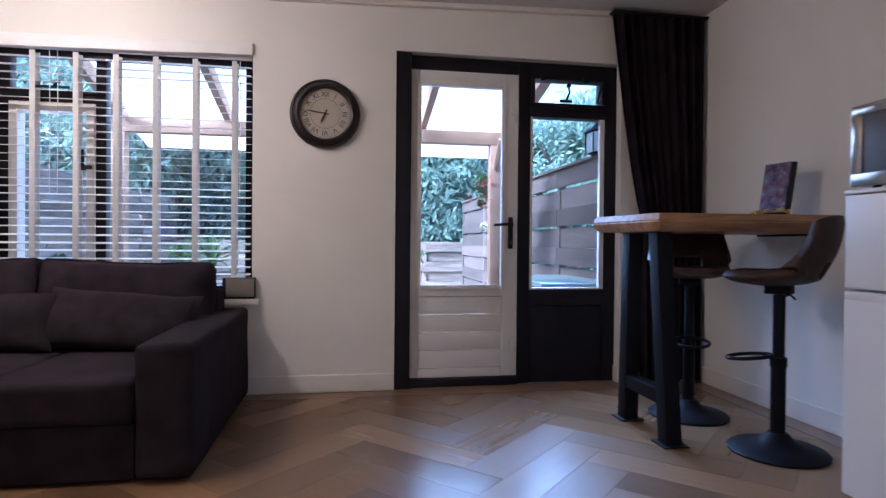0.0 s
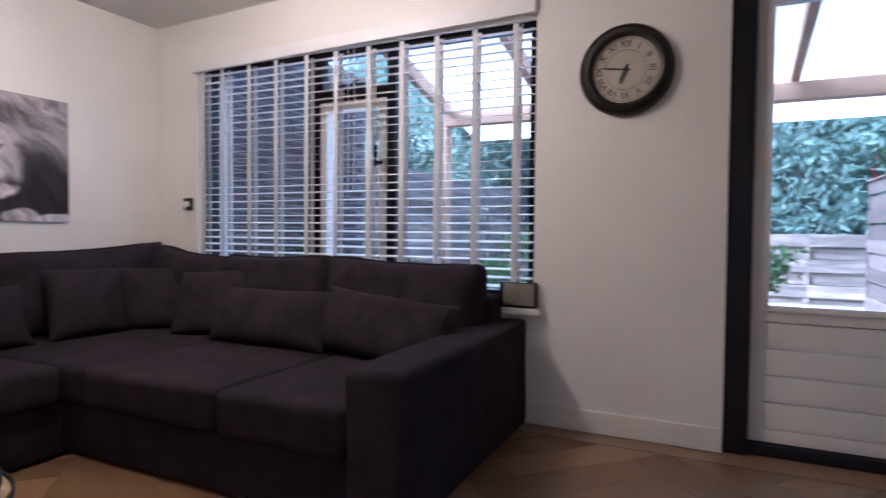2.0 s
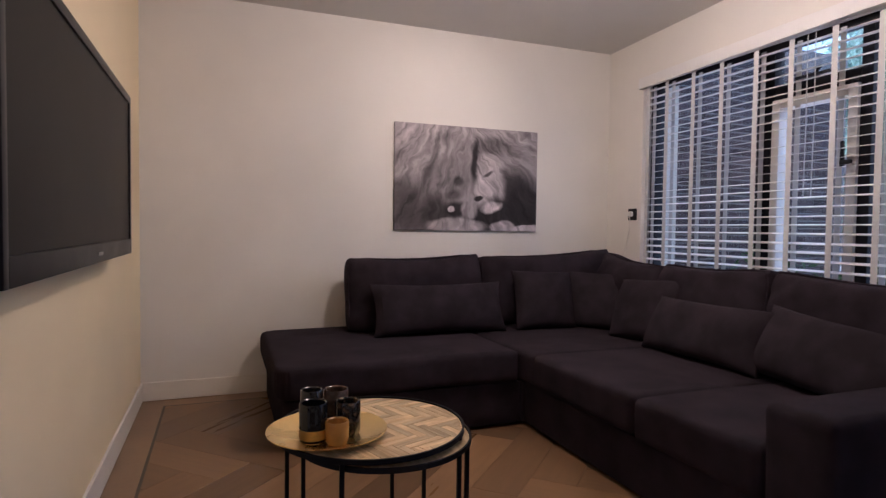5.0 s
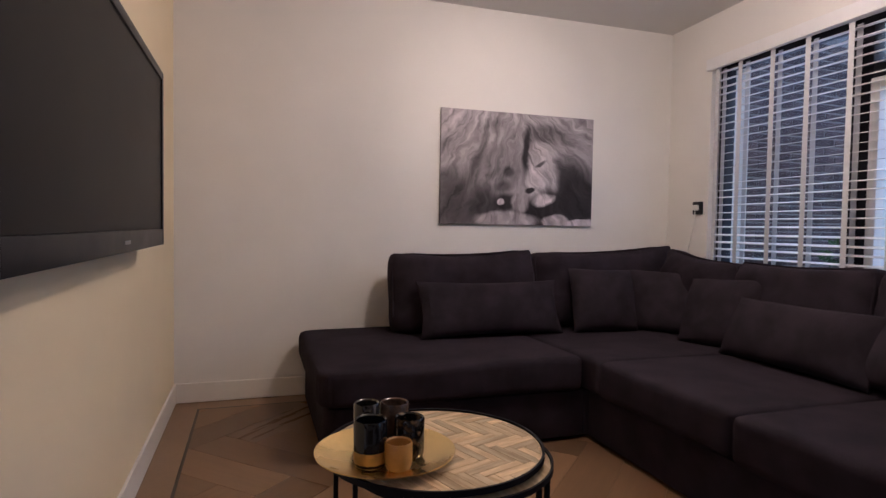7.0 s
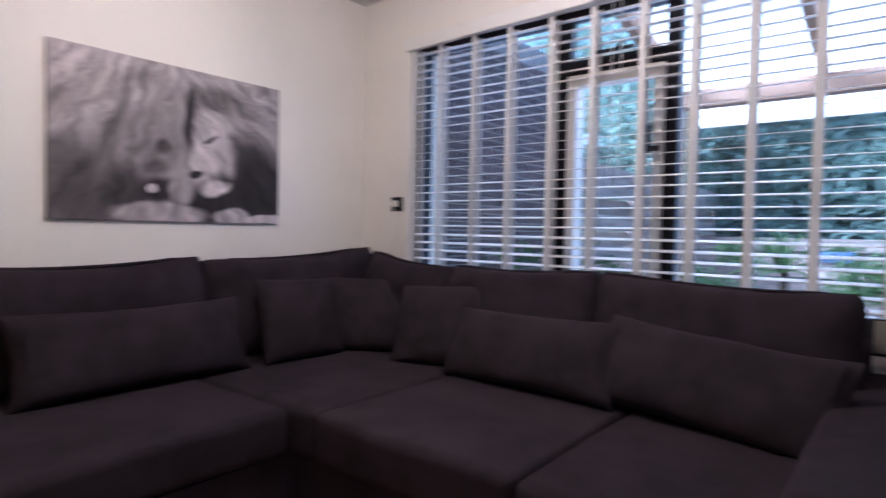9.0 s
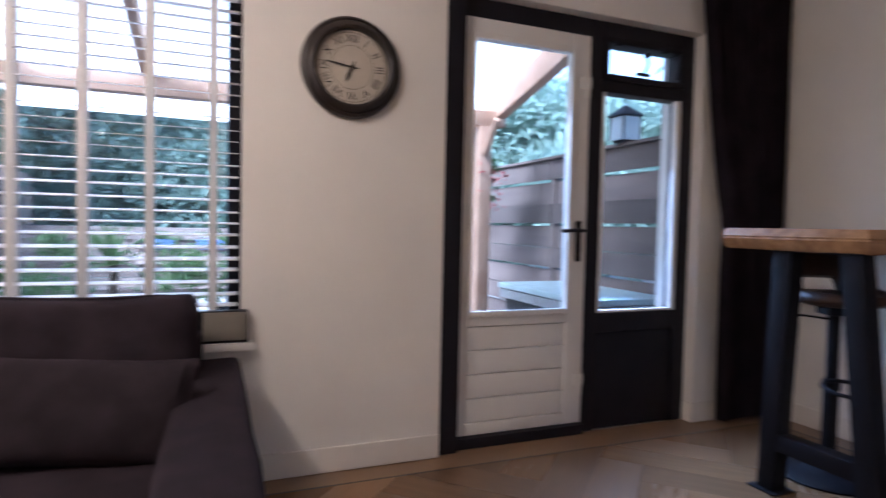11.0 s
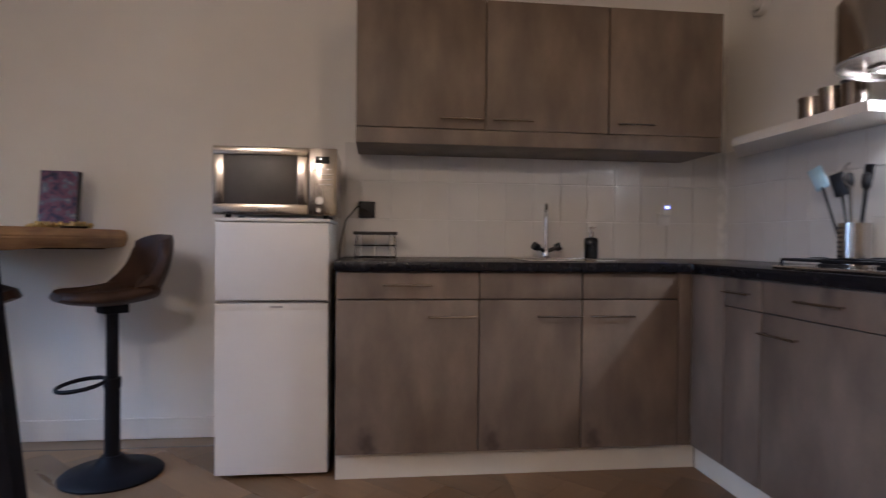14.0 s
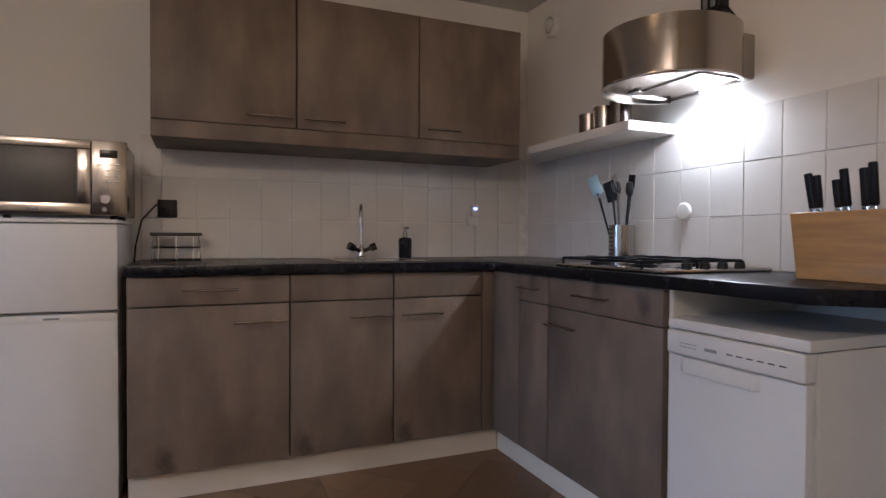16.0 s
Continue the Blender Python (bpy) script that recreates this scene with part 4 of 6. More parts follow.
def padded(outline, z0, z1, crown=0.02, seed=0, bevel=0.035):
    """A thick seat pad with rounded rim and slightly crowned top."""
    bm = prism(outline, z0, z1, bevel, 4)
    bmesh.ops.triangulate(bm, faces=[f for f in bm.faces if len(f.verts) > 4])
    bmesh.ops.subdivide_edges(bm, edges=[e for e in bm.edges if e.calc_length() > 0.2], cuts=2, use_grid_fill=True)
    return soft(bm, 0.012, 4.0, seed)


part("chaise_cushion", padded(chaise_outline(0.0, FY - 0.02), 0.226, ZS, 0.02, 1), M["sofa"], sofa)
for i, (a, b) in enumerate(((SX0 + 0.01, -0.985), (-0.98, -0.275), (-0.27, AX0 - 0.002))):
    part("seat_cushion", padded([(a, FY - 0.012 if i else FY - 0.015), (b, FY - 0.012), (b, 3.86), (a, 3.86)], 0.226, ZS + 0.004 * i, 0.02, 3 + i), M["sofa"], sofa)
arm = box(AX0, AX1, FY - 0.01, SYB, 0.02, 0.515, 0.035, 4)
bmesh.ops.subdivide_edges(arm, edges=[e for e in arm.edges if e.calc_length() > 0.2], cuts=5, use_grid_fill=True)
part("armrest", soft(arm, 0.012, 4, 9), M["sofa"], sofa)
part("back_frame", joined(box(SX0, AX0 + 0.08, 3.80, SYB + 0.01, 0.24, 0.63, 0.03, 3), box(SX0 - 0.012, SX0 + 0.10, 2.12, 3.80, 0.24, 0.62, 0.03, 3)), M["sofa"], sofa)


def back_cushion(w, h, th, where, turn, lean, seed, rise=0.0):
    """A standing back cushion whose bottom middle is at where."""
    m = pose(*where, 0, 0, turn) @ pose(0, 0, 0, -lean, 0, 0) @ Matrix.Translation((0, 0, h / 2)) @ pose(0, 0, 0, 90, 0, 0)
    bm = cushion(w, h, th, Matrix.Identity(4), 0.34, 4.2, 0.024, seed, 24)
    for v in bm.verts:
        u, up = v.co.x / (w / 2), max(0, v.co.y / (h / 2))
        v.co.y += up ** 2 * (rise * u - 0.020 * (1 - u * u)) + 0.016 * up ** 4 * abs(u) ** 6
        crease = noise.noise(Vector((v.co.x * 3 + seed, v.co.y * 17 + 4 * abs(u), seed * 1.3)))
        v.co.z += 0.017 * crease * (0.3 + abs(u) ** 3) * (1 if v.co.z > 0 else 0.3)
    bmesh.ops.transform(bm, matrix=m, verts=bm.verts)
    c = part("back_cushion", bm, M["sofa"], sofa, smooth=60)
    pts = []
    for k in range(40):
        a = 2 * math.pi * k / 40
        q = max(abs(math.cos(a)), abs(math.sin(a)))
        q = (abs(math.cos(a)) ** 9 + abs(math.sin(a)) ** 9) ** (1 / 9)
        u, s_ = math.cos(a) / q, math.sin(a) / q
        up = max(0, s_)
        pts.append(m @ Vector((u * w / 2 * 0.985, s_ * h / 2 * 0.985 + up ** 2 * (rise * u - 0.020 * (1 - u * u)) + 0.016 * up ** 4 * abs(u) ** 6, th * 0.17)))
    part("piping", tube(pts, 0.0065, 6, True), M["sofa"], c)


for i, (a, b, h) in enumerate(((2.06, 2.90, 0.445), (2.905, 3.87, 0.462))):
    back_cushion(b - a, h, 0.25, (-1.86, (a + b) / 2, ZS - 0.01), 90, 10, 20 + i, 0.012 + 0.012 * i)
for i, (a, b, h) in enumerate(((-1.735, -1.205, 0.445), (-1.20, -0.51, 0.435), (-0.50, 0.325, 0.43))):
    back_cushion(b - a, h, 0.25, ((a + b) / 2, 3.70, ZS - 0.01), 0, 9, 30 + i, (-0.032, 0.006, -0.012)[i])


def throw_pillow(name, w, h, th, where, turn, lean, roll, label, seed):
    m = pose(*where, 0, 0, turn) @ pose(0, 0, 0, -lean, 0, 0) @ pose(0, 0, 0, 0, roll, 0) @ Matrix.Translation((0, 0, h / 2)) @ pose(0, 0, 0, 90, 0, 0)
    ob = solid(name, cushion(w, h, th, m, 0.07, 2.4, 0.014, seed, 22, 0.055), M["pillow"], label, "cushion", "loose cushions on the sofa")
    return ob


throw_pillow("lumbar_pillow", 0.80, 0.30, 0.16, (-1.63, 2.56, ZS), 90, 20, 0, "long dark lumbar pillow leaning on the chaise back cushions", 41)
throw_pillow("scatter_cushion", 0.40, 0.36, 0.15, (-1.60, 3.22, ZS), 88, 18, 2, "square dark cushion leaning in the sofa corner", 42)
throw_pillow("scatter_cushion", 0.42, 0.36, 0.14, (-1.52, 3.50, ZS), 40, 22, 0, "square dark cushion set deep in the sofa corner", 43)
throw_pillow("scatter_cushion", 0.42, 0.36, 0.15, (-1.12, 3.50, ZS), 12, 24, -4, "square dark cushion leaning beside the corner", 44)
throw_pillow("lumbar_pillow", 0.72, 0.29, 0.16, (-0.66, 3.42, ZS), -3, 24, -1, "long dark lumbar pillow on the window side", 45)
throw_pillow("lumbar_pillow", 0.72, 0.30, 0.16, (-0.05, 3.40, ZS), -6, 26, 4, "long dark lumbar pillow slumped against the armrest", 46)

# ---- small box on the sill ----
bx = thing("small_box", (0.40, YN - 0.03, WZ0), "small dark box with grey front on the window sill", "box")
part("body", box(0.315, 0.495, YN - 0.046, YN - 0.006, WZ0 + 0.003, WZ0 + 0.125, 0.006), M["blackplastic"], bx)
part("front", box(0.335, 0.49, YN - 0.050, YN - 0.0465, WZ0 + 0.014, WZ0 + 0.120, 0.002), M["boxgrey"], bx, "grey glossy front")

# ---- nest of coffee tables ----
def ring(c, r, z0, z1, w, seg=56):
    return lathe([(r - w, z0), (r, z0), (r, z1), (r - w, z1), (r - w, z0)], (c[0], c[1], 0), seg)


def clip_poly(poly, inside, cross):
    out = []
    for i, p in enumerate(poly):
        q = poly[(i + 1) % len(poly)]
        if inside(p):
            out.append(p)
            if not inside(q):
                out.append(cross(p, q))
        elif inside(q):
            out.append(cross(p, q))
    return out


def clip_rect(poly, x0, x1, y0, y1):
    for ax, lim, sign in ((0, x0, 1), (0, x1, -1), (1, y0, 1), (1, y1, -1)):
        if len(poly) < 3:
            return []
        poly = clip_poly(poly, lambda p: sign * (p[ax] - lim) >= 0, lambda p, q: tuple(p[k] + (q[k] - p[k]) * (lim - p[ax]) / (q[ax] - p[ax]) for k in (0, 1)))
    return poly


def herringbone(x0, x1, y0, y1, length, width, turn=45.0, gap=0.0):
    """Outlines of herringbone planks (and their run) that cover a field."""
    n = round(length / width)
    c, s = math.cos(radians(turn)), math.sin(radians(turn))
    cx, cy = (x0 + x1) / 2, (y0 + y1) / 2
    reach = int(max(x1 - x0, y1 - y0) / width) + 2 * n
    for i in range(-reach, reach):
        for j in range(-reach, reach):
            k = (i - j) % (2 * n)
            if k == 0:
                a = (i * width, j * width, (i + n) * width, (j + 1) * width, 0)
            elif k == 2 * n - 1:
                a = (i * width, j * width, (i + 1) * width, (j + n) * width, 1)
            else:
                continue
            q = [(a[0] + gap, a[1] + gap), (a[2] - gap, a[1] + gap), (a[2] - gap, a[3] - gap), (a[0] + gap, a[3] - gap)]
            q = [(cx + c * x - s * y, cy + s * x + c * y) for x, y in q]
            if max(p[0] for p in q) < x0 or min(p[0] for p in q) > x1 or max(p[1] for p in q) < y0 or min(p[1] for p in q) > y1:
                continue
            yield q, a[4]


def coffee_table(name, c, r, z, label, legs, inlay):
    t = thing(name, (c[0], c[1], 0), label, "coffee table", "nest of coffee tables")
    part("rim", ring(c, r, z - 0.012, z + 0.002, 0.006), M["blackmetal"], t)
    top = part("tabletop", lathe([(0.0, z - 0.012), (r - 0.007, z - 0.012), (r - 0.007, z - 0.004), (0.0, z - 0.004)], (c[0], c[1], 0), 56), M["mango"], t, "herringbone wooden top")
    for a in legs:
        x, y = c[0] + (r - 0.012) * math.cos(radians(a)), c[1] + (r - 0.012) * math.sin(radians(a))
        part("leg", box(x - 0.006, x + 0.006, y - 0.006, y + 0.006, 0.0, z - 0.0122, 0.002), M["blackmetal"], t)
    part("foot_ring", ring(c, r - 0.004, 0.004, 0.018, 0.014), M["blackmetal"], t)
    if inlay:
        for q, run in herringbone(c[0] - r, c[0] + r, c[1] - r, c[1] + r, 0.12, 0.024, 20, 0.0008):
            keep = []
            rr = r - 0.0095
            pts = []
            for k in range(4):
                p, w = q[k], q[(k + 1) % 4]
                pts += [(p[0] + (w[0] - p[0]) * f / 4, p[1] + (w[1] - p[1]) * f / 4) for f in range(4)]
            for p in pts:
                d = math.hypot(p[0] - c[0], p[1] - c[1])
                keep.append(d <= rr)
            if not any(keep):
                continue
            pts = [p if k else (c[0] + (p[0] - c[0]) * rr / math.hypot(p[0] - c[0], p[1] - c[1]), c[1] + (p[1] - c[1]) * rr / math.hypot(p[0] - c[0], p[1] - c[1])) for p, k in zip(pts, keep)]
            inlay_piece(pts, z, run, top)
    return t


def inlay_piece(pts, z, run, parent):
    """One inlaid block, its own axes along the grain."""
    lift = 0.0006 * random.random()
    a = Vector((pts[4][0] - pts[0][0], pts[4][1] - pts[0][1]))
    b = Vector((pts[-4][0] - pts[0][0], pts[-4][1] - pts[0][1]))
    along = a if a.length > b.length else b
    if along.length < 1e-4:
        return
    ang = math.atan2(along.y, along.x)
    cx, cy = sum(p[0] for p in pts) / len(pts), sum(p[1] for p in pts) / len(pts)
    bm = prism([((p[0] - cx) * math.cos(-ang) - (p[1] - cy) * math.sin(-ang), (p[0] - cx) * math.sin(-ang) + (p[1] - cy) * math.cos(-ang)) for p in pts], -0.002, lift)
    ob = new("block", mesh_of("block", bm, M["mango"], 0))
    ob.parent = parent
    o = origin(parent)
    ob.matrix_local = pose(cx - o.x, cy - o.y, z - 0.003 - o.z, 0, 0, math.degrees(ang))


CT, CTZ = (-0.229, 1.797), 0.40
coffee_table("coffee_table", CT, 0.272, CTZ, "round coffee table with herringbone wooden top and black metal legs", (240, 330, 60, 150), True)
coffee_table("side_table", (-0.207, 1.832), 0.252, CTZ - 0.026, "smaller round table nested under the larger one", (70, 132, 246), False)
TRX, TRY, TRZ = -0.175, 1.66, CTZ + 0.002
solid("tray", lathe([(0.0, 0.0), (0.105, 0.0), (0.15, 0.012), (0.163, 0.017), (0.163, 0.020), (0.148, 0.016), (0.104, 0.004), (0.0, 0.004)], (TRX, TRY, TRZ), 56), M["gold"], "round brushed gold tray on the coffee table", "tray")


def tumbler(name, x, y, r, h, material, label, band=None):
    t = thing(name, (x, y, TRZ + 0.0045), label, "candle holder", "candle holders on the tray")
    prof = [(0.0, 0.0), (r * 0.86, 0.0), (r * 0.97, 0.008), (r, 0.02), (r, h - 0.003), (r - 0.002, h), (r - 0.006, h - 0.003), (r - 0.007, 0.014), (0.0, 0.012)]
    part("cup", lathe(prof, (x, y, TRZ + 0.0045), 36), material, t)
    if band:
        part("band", lathe([(r * 0.90, 0.002), (r + 0.0008, 0.016), (r + 0.0008, h * 0.36), (r - 0.001, h * 0.36), (r * 0.88, 0.002)], (x, y, TRZ + 0.0045), 36), band, t, "pale brass band")
    return t


tumbler("candle_holder", -0.125, 1.615, 0.037, 0.105, M["blackgloss"], "black glass candle holder with a brass lower band", M["goldsat"])
tumbler("candle_holder", -0.095, 1.672, 0.031, 0.060, M["wax"], "small amber glass candle holder")
tumbler("candle_holder", -0.155, 1.712, 0.035, 0.092, M["mottled"], "mottled brown glass candle holder")
tumbler("candle_holder", -0.235, 1.695, 0.036, 0.105, M["rustglass"], "rust brown glass candle holder")
tumbler("candle_holder", -0.225, 1.625, 0.031, 0.112, M["darkglass"], "smoked grey glass candle holder")

# ---- bar table and stools ----
barz = 0.954                             # underside of the slab
BT = barz + 0.084
bart = thing("bar_table", (2.42, 3.1, 0), "live-edge oak bar table on black steel legs, fixed to the wall", "bar table")
edge = [(2.325, 3.49), (2.345, 3.33), (2.365, 3.18), (2.375, 3.05), (2.40, 2.955), (2.52, 2.935), (2.72, 2.925), (2.95, 2.895), (3.12, 2.885), (XE - 0.016, 2.875), (XE - 0.016, 3.50), (3.05, 3.515), (2.75, 3.50), (2.5, 3.515)]
top = bmesh.new()
lo = [top.verts.new((x + 0.026 * (x < 2.41), y + 0.018 * (y < 3), barz + 0.004 * math.sin(9 * x + 5 * y))) for x, y in edge]
mi = [top.verts.new((x - 0.004 * math.sin(31 * y), y, barz + 0.048)) for x, y in edge]
hi = [top.verts.new((x + 0.018 * (x < 2.41), y + 0.016 * (y < 3), BT)) for x, y in edge]
n = len(edge)
top.faces.new(list(reversed(lo)))
top.faces.new(hi)
for a, b in ((lo, mi), (mi, hi)):
    for i in range(n):
        top.faces.new((a[i], a[(i + 1) % n], b[(i + 1) % n], b[i]))
bmesh.ops.recalc_face_normals(top, faces=top.faces)
bmesh.ops.bevel(top, geom=[e for e in top.edges if e.calc_length() > 0.08], offset=0.006, segments=2, affect="EDGES")
part("tabletop", top, M["slab"], bart, "thick live-edge oak slab")


def slanted(x, y0, y1, z0, z1, w):
    bm = box(x - w / 2, x + w / 2, -w / 2, w / 2, z0, z1, 0.004)
    for v in bm.verts:
        v.co.y += y0 + (y1 - y0) * (v.co.z - z0) / (z1 - z0)
    return bm


for y0, y1 in ((3.31, 3.275), (2.915, 3.02)):
    leg = part("leg", slanted(2.445, y0, y1, 0.006, barz - 0.006, 0.075), M["blackmetal"], bart)
    part("foot_plate", box(2.385, 2.505, y0 - 0.06, y0 + 0.06, 0.0, 0.007, 0.002), M["blackmetal"], leg)
part("crossbar", box(2.41, 2.48, 2.97, 3.275, 0.17, 0.235, 0.004), M["blackmetal"], bart)
part("top_plate", box(2.40, 2.49, 2.98, 3.32, barz - 0.0065, barz - 0.001, 0.002), M["blackmetal"], bart)
part("wall_bracket", box(XE - 0.05, XE - 0.014, 2.98, 3.42, barz - 0.012, barz - 0.001, 0.003), M["blackmetal"], bart)


def bar_stool():
    """A bucket bar stool at the origin, seat opening towards -x."""
    s = thing("bar_stool", (0, 0, 0), "brown leather bucket bar stool on a black pedestal", "bar stool", "stools at the bar table")
    part("base", lathe([(0.0, 0.0), (0.198, 0.0), (0.20, 0.008), (0.19, 0.016), (0.13, 0.028), (0.07, 0.05), (0.04, 0.085), (0.0, 0.09)], (0, 0, 0), 44), M["blackmetal"], s)
    part("column", joined(cyl((0, 0, 0.08), (0, 0, 0.40), 0.030), cyl((0, 0, 0.40), (0, 0, 0.68), 0.024), cyl((0, 0, 0.37), (0, 0, 0.41), 0.034)), M["blackmetal"], s)
    pts = [(-0.115 + 0.088 * math.cos(a), 0.085 * math.sin(a), 0.40 + 0.012 * math.cos(a)) for a in [2 * math.pi * k / 28 for k in range(28)]]
    part("footrest", tube(pts, 0.0085, 8, True), M["blackmetal"], s)
    part("lever", tube([(0.0, 0.02, 0.665), (0.02, 0.12, 0.675), (0.03, 0.18, 0.65)], 0.005, 6), M["blackmetal"], s)
    part("seat_plate", box(-0.05, 0.05, -0.05, 0.05, 0.685, 0.722, 0.004), M["blackmetal"], s)
    bm = bmesh.new()
    rings = []
    nu, nv = 18, 28
    for i in range(nu + 1):                       # along the shell: front lip, seat, bend, top of the back
        f = i / nu
        if f < 0.5:
            q = f / 0.5
            x, z, half = -0.215 + 0.36 * q, 0.74 - 0.022 * math.sin(q * math.pi), 0.20 * (1 - 0.55 * (1 - q) ** 5)
        else:
            q = (f - 0.5) / 0.5
            x, z, half = 0.145 + 0.085 * math.sin(q * math.pi / 2), 0.74 + 0.28 * q ** 1.15, 0.215 - 0.05 * q ** 2.2
        row = []
        for j in range(nv + 1):
            v = -1 + 2 * j / nv
            lift = (0.055 * abs(v) ** 3) * (0.3 + 0.7 * min(1, f * 2))
            wrap = 0.07 * abs(v) ** 2.5 if f > 0.35 else 0.07 * abs(v) ** 2.5 * f / 0.35
            row.append(bm.verts.new((x - wrap * (f > 0.5) - wrap * 0.2 * (f <= 0.5), v * half, z + (lift if f < 0.55 else lift * max(0, 1 - (f - 0.55) * 4)) - 0.02 * abs(v) ** 4 * (f > 0.9))))
        rings.append(row)
    for i, (a, b) in enumerate(zip(rings, rings[1:])):
        for j in range(nv):
            if i in (9, 10, 11) and 9 <= j < 19:  # grip hole low in the back
                continue
            bm.faces.new((a[j], a[j + 1], b[j + 1], b[j]))
    bmesh.ops.recalc_face_normals(bm, faces=bm.faces)
    bmesh.ops.solidify(bm, geom=bm.faces[:], thickness=0.045)
    bmesh.ops.smooth_vert(bm, verts=bm.verts, factor=0.5, use_axis_x=True, use_axis_y=True, use_axis_z=True)
    part("shell", bm, M["leather"], s, "brown worn leather bucket shell", smooth=70)
    part("seam", joined(*[tube([(-0.16 + 0.05 * k, y, 0.77 - 0.004 * k) for k in range(5)], 0.003, 6) for y in (-0.07, 0.07)]), M["leather"], s)
    return s


stool = bar_stool()
stool.matrix_basis = pose(2.86, 2.765, 0, 0, 0, -50)
copy_thing(stool, pose(2.79, 3.32, 0, 0, 0, 62))

card = thing("picture_card", (3.10, 3.11, BT), "small colourful printed card standing on the bar table", "card")
m = pose(3.09, 3.105, BT + 0.004, 0, 10, 8)
multi = print_material("colour_print", ((0.015, 0.015, 0.03), (0.03, 0.03, 0.09), (0.16, 0.06, 0.11), (0.10, 0.15, 0.22), (0.55, 0.42, 0.36)), 26, 0.3)
bm = box(-0.006, 0.0, -0.075, 0.075, 0, 0.265, 0.001)
bmesh.ops.transform(bm, matrix=m, verts=bm.verts)
part("card", bm, multi, card)
bm = box(0.0005, 0.022, -0.088, 0.072, 0, 0.265, 0.002)
bmesh.ops.transform(bm, matrix=m, verts=bm.verts)
part("backing", bm, M["blackplastic"], card)
orn = thing("gilt_ornament", (3.06, 3.10, BT), "low gilt ornament with leaf shapes on the bar table", "ornament")
random.seed(7)
for k in range(16):
    f = k / 15
    p = Vector((3.045 + 0.02 * math.sin(k * 2.1), 3.19 - 0.25 * f, BT + 0.010 + 0.012 * abs(math.sin(k * 1.7))))
    bm = lathe([(0.0, -0.012), (0.011, -0.006), (0.013, 0.002), (0.006, 0.012), (0.0, 0.014)], (0, 0, 0), 10)
    bmesh.ops.transform(bm, matrix=Matrix.Translation(p) @ pose(0, 0, 0, random.uniform(0, 90), random.uniform(0, 90), 0), verts=bm.verts)
    part("gilt_leaf", bm, M["goldsat"], orn)
part("stem", tube([(3.05, 3.21, BT + 0.008), (3.06, 3.1, BT + 0.014), (3.05, 2.94, BT + 0.009)], 0.0085, 8), M["goldsat"], orn)
solid("small_dish", lathe([(0.0, 0.0), (0.05, 0.0), (0.058, 0.008), (0.055, 0.01), (0.048, 0.004), (0.0, 0.003)], (3.03, 3.0, BT + 0.0005), 28), M["blackgloss"], "small flat dark dish on the bar table", "dish")

# ---- fridge with microwave ----
FX, FY0_, FY1_, FZ = 2.748, 1.862, 2.322, 1.072
fr = thing("fridge_freezer", (3.0, 2.09, 0), "small white two-door fridge freezer", "fridge")
part("body", box(FX + 0.045, XE - 0.02, FY0_, FY1_, 0.012, FZ, 0.006), M["whiteenamel"], fr)
part("top_board", box(FX - 0.002, XE - 0.02, FY0_ - 0.003, FY1_ + 0.003, FZ + 0.001, FZ + 0.016, 0.005), M["whiteplastic"], fr)
d = part("lower_door", box(FX, FX + 0.042, FY0_, FY1_, 0.02, 0.735, 0.008), M["whiteenamel"], fr)
part("grip", box(FX - 0.002, FX + 0.03, FY0_ + 0.005, FY1_ - 0.005, 0.705, 0.7345, 0.004), M["whiteplastic"], d)
part("badge", box(FX - 0.004, FX - 0.0022, 2.05, 2.10, 0.716, 0.724, 0.0005), M["greyplastic"], d)
part("freezer_door", box(FX, FX + 0.042, FY0_, FY1_, 0.745, FZ - 0.002, 0.008), M["whiteenamel"], fr)
for y in (FY0_ + 0.05, FY1_ - 0.05):
    part("foot", joined(cyl((FX + 0.07, y, 0), (FX + 0.07, y, 0.014), 0.018, seg=12), cyl((XE - 0.08, y, 0), (XE - 0.08, y, 0.014), 0.018, seg=12)), M["blackplastic"], fr)

MX, MY0, MY1, MZ0, MZ1 = 2.79, 1.835, 2.345, FZ + 0.031, 1.388
mw = thing("microwave", (3.0, 2.09, FZ + 0.016), "stainless steel microwave oven with dark window", "microwave")
part("body", box(MX + 0.03, 3.16, MY0 + 0.004, MY1 - 0.004, MZ0, MZ1 - 0.002, 0.008), M["steel"], mw)
MD0 = 1.955
dr = part("door", box(MX + 0.012, MX + 0.028, MD0, MY1, MZ0, MZ1, 0.003), M["steel"], mw)
for a, b, c, e in ((MD0, MY1, MZ1 - 0.035, MZ1), (MD0, MY1, MZ0, MZ0 + 0.045), (MD0, MD0 + 0.045, MZ0 + 0.0455, MZ1 - 0.0355), (MY1 - 0.045, MY1, MZ0 + 0.0455, MZ1 - 0.0355)):
    part("door_rail", box(MX, MX + 0.0115, a, b, c, e, 0.003), M["steel"], dr)
part("window", box(MX + 0.004, MX + 0.011, MD0 + 0.0455, MY1 - 0.0455, MZ0 + 0.0458, MZ1 - 0.0358, 0.001), M["ovenglass"], dr, "dark glass window")
pn = part("control_panel", box(MX, MX + 0.028, MY0, MD0 - 0.003, MZ0, MZ1, 0.004), M["steel"], mw)
part("display", box(MX - 0.002, MX + 0.001, MY0 + 0.03, MY0 + 0.09, MZ1 - 0.065, MZ1 - 0.035, 0.001), M["blackgloss"], pn)
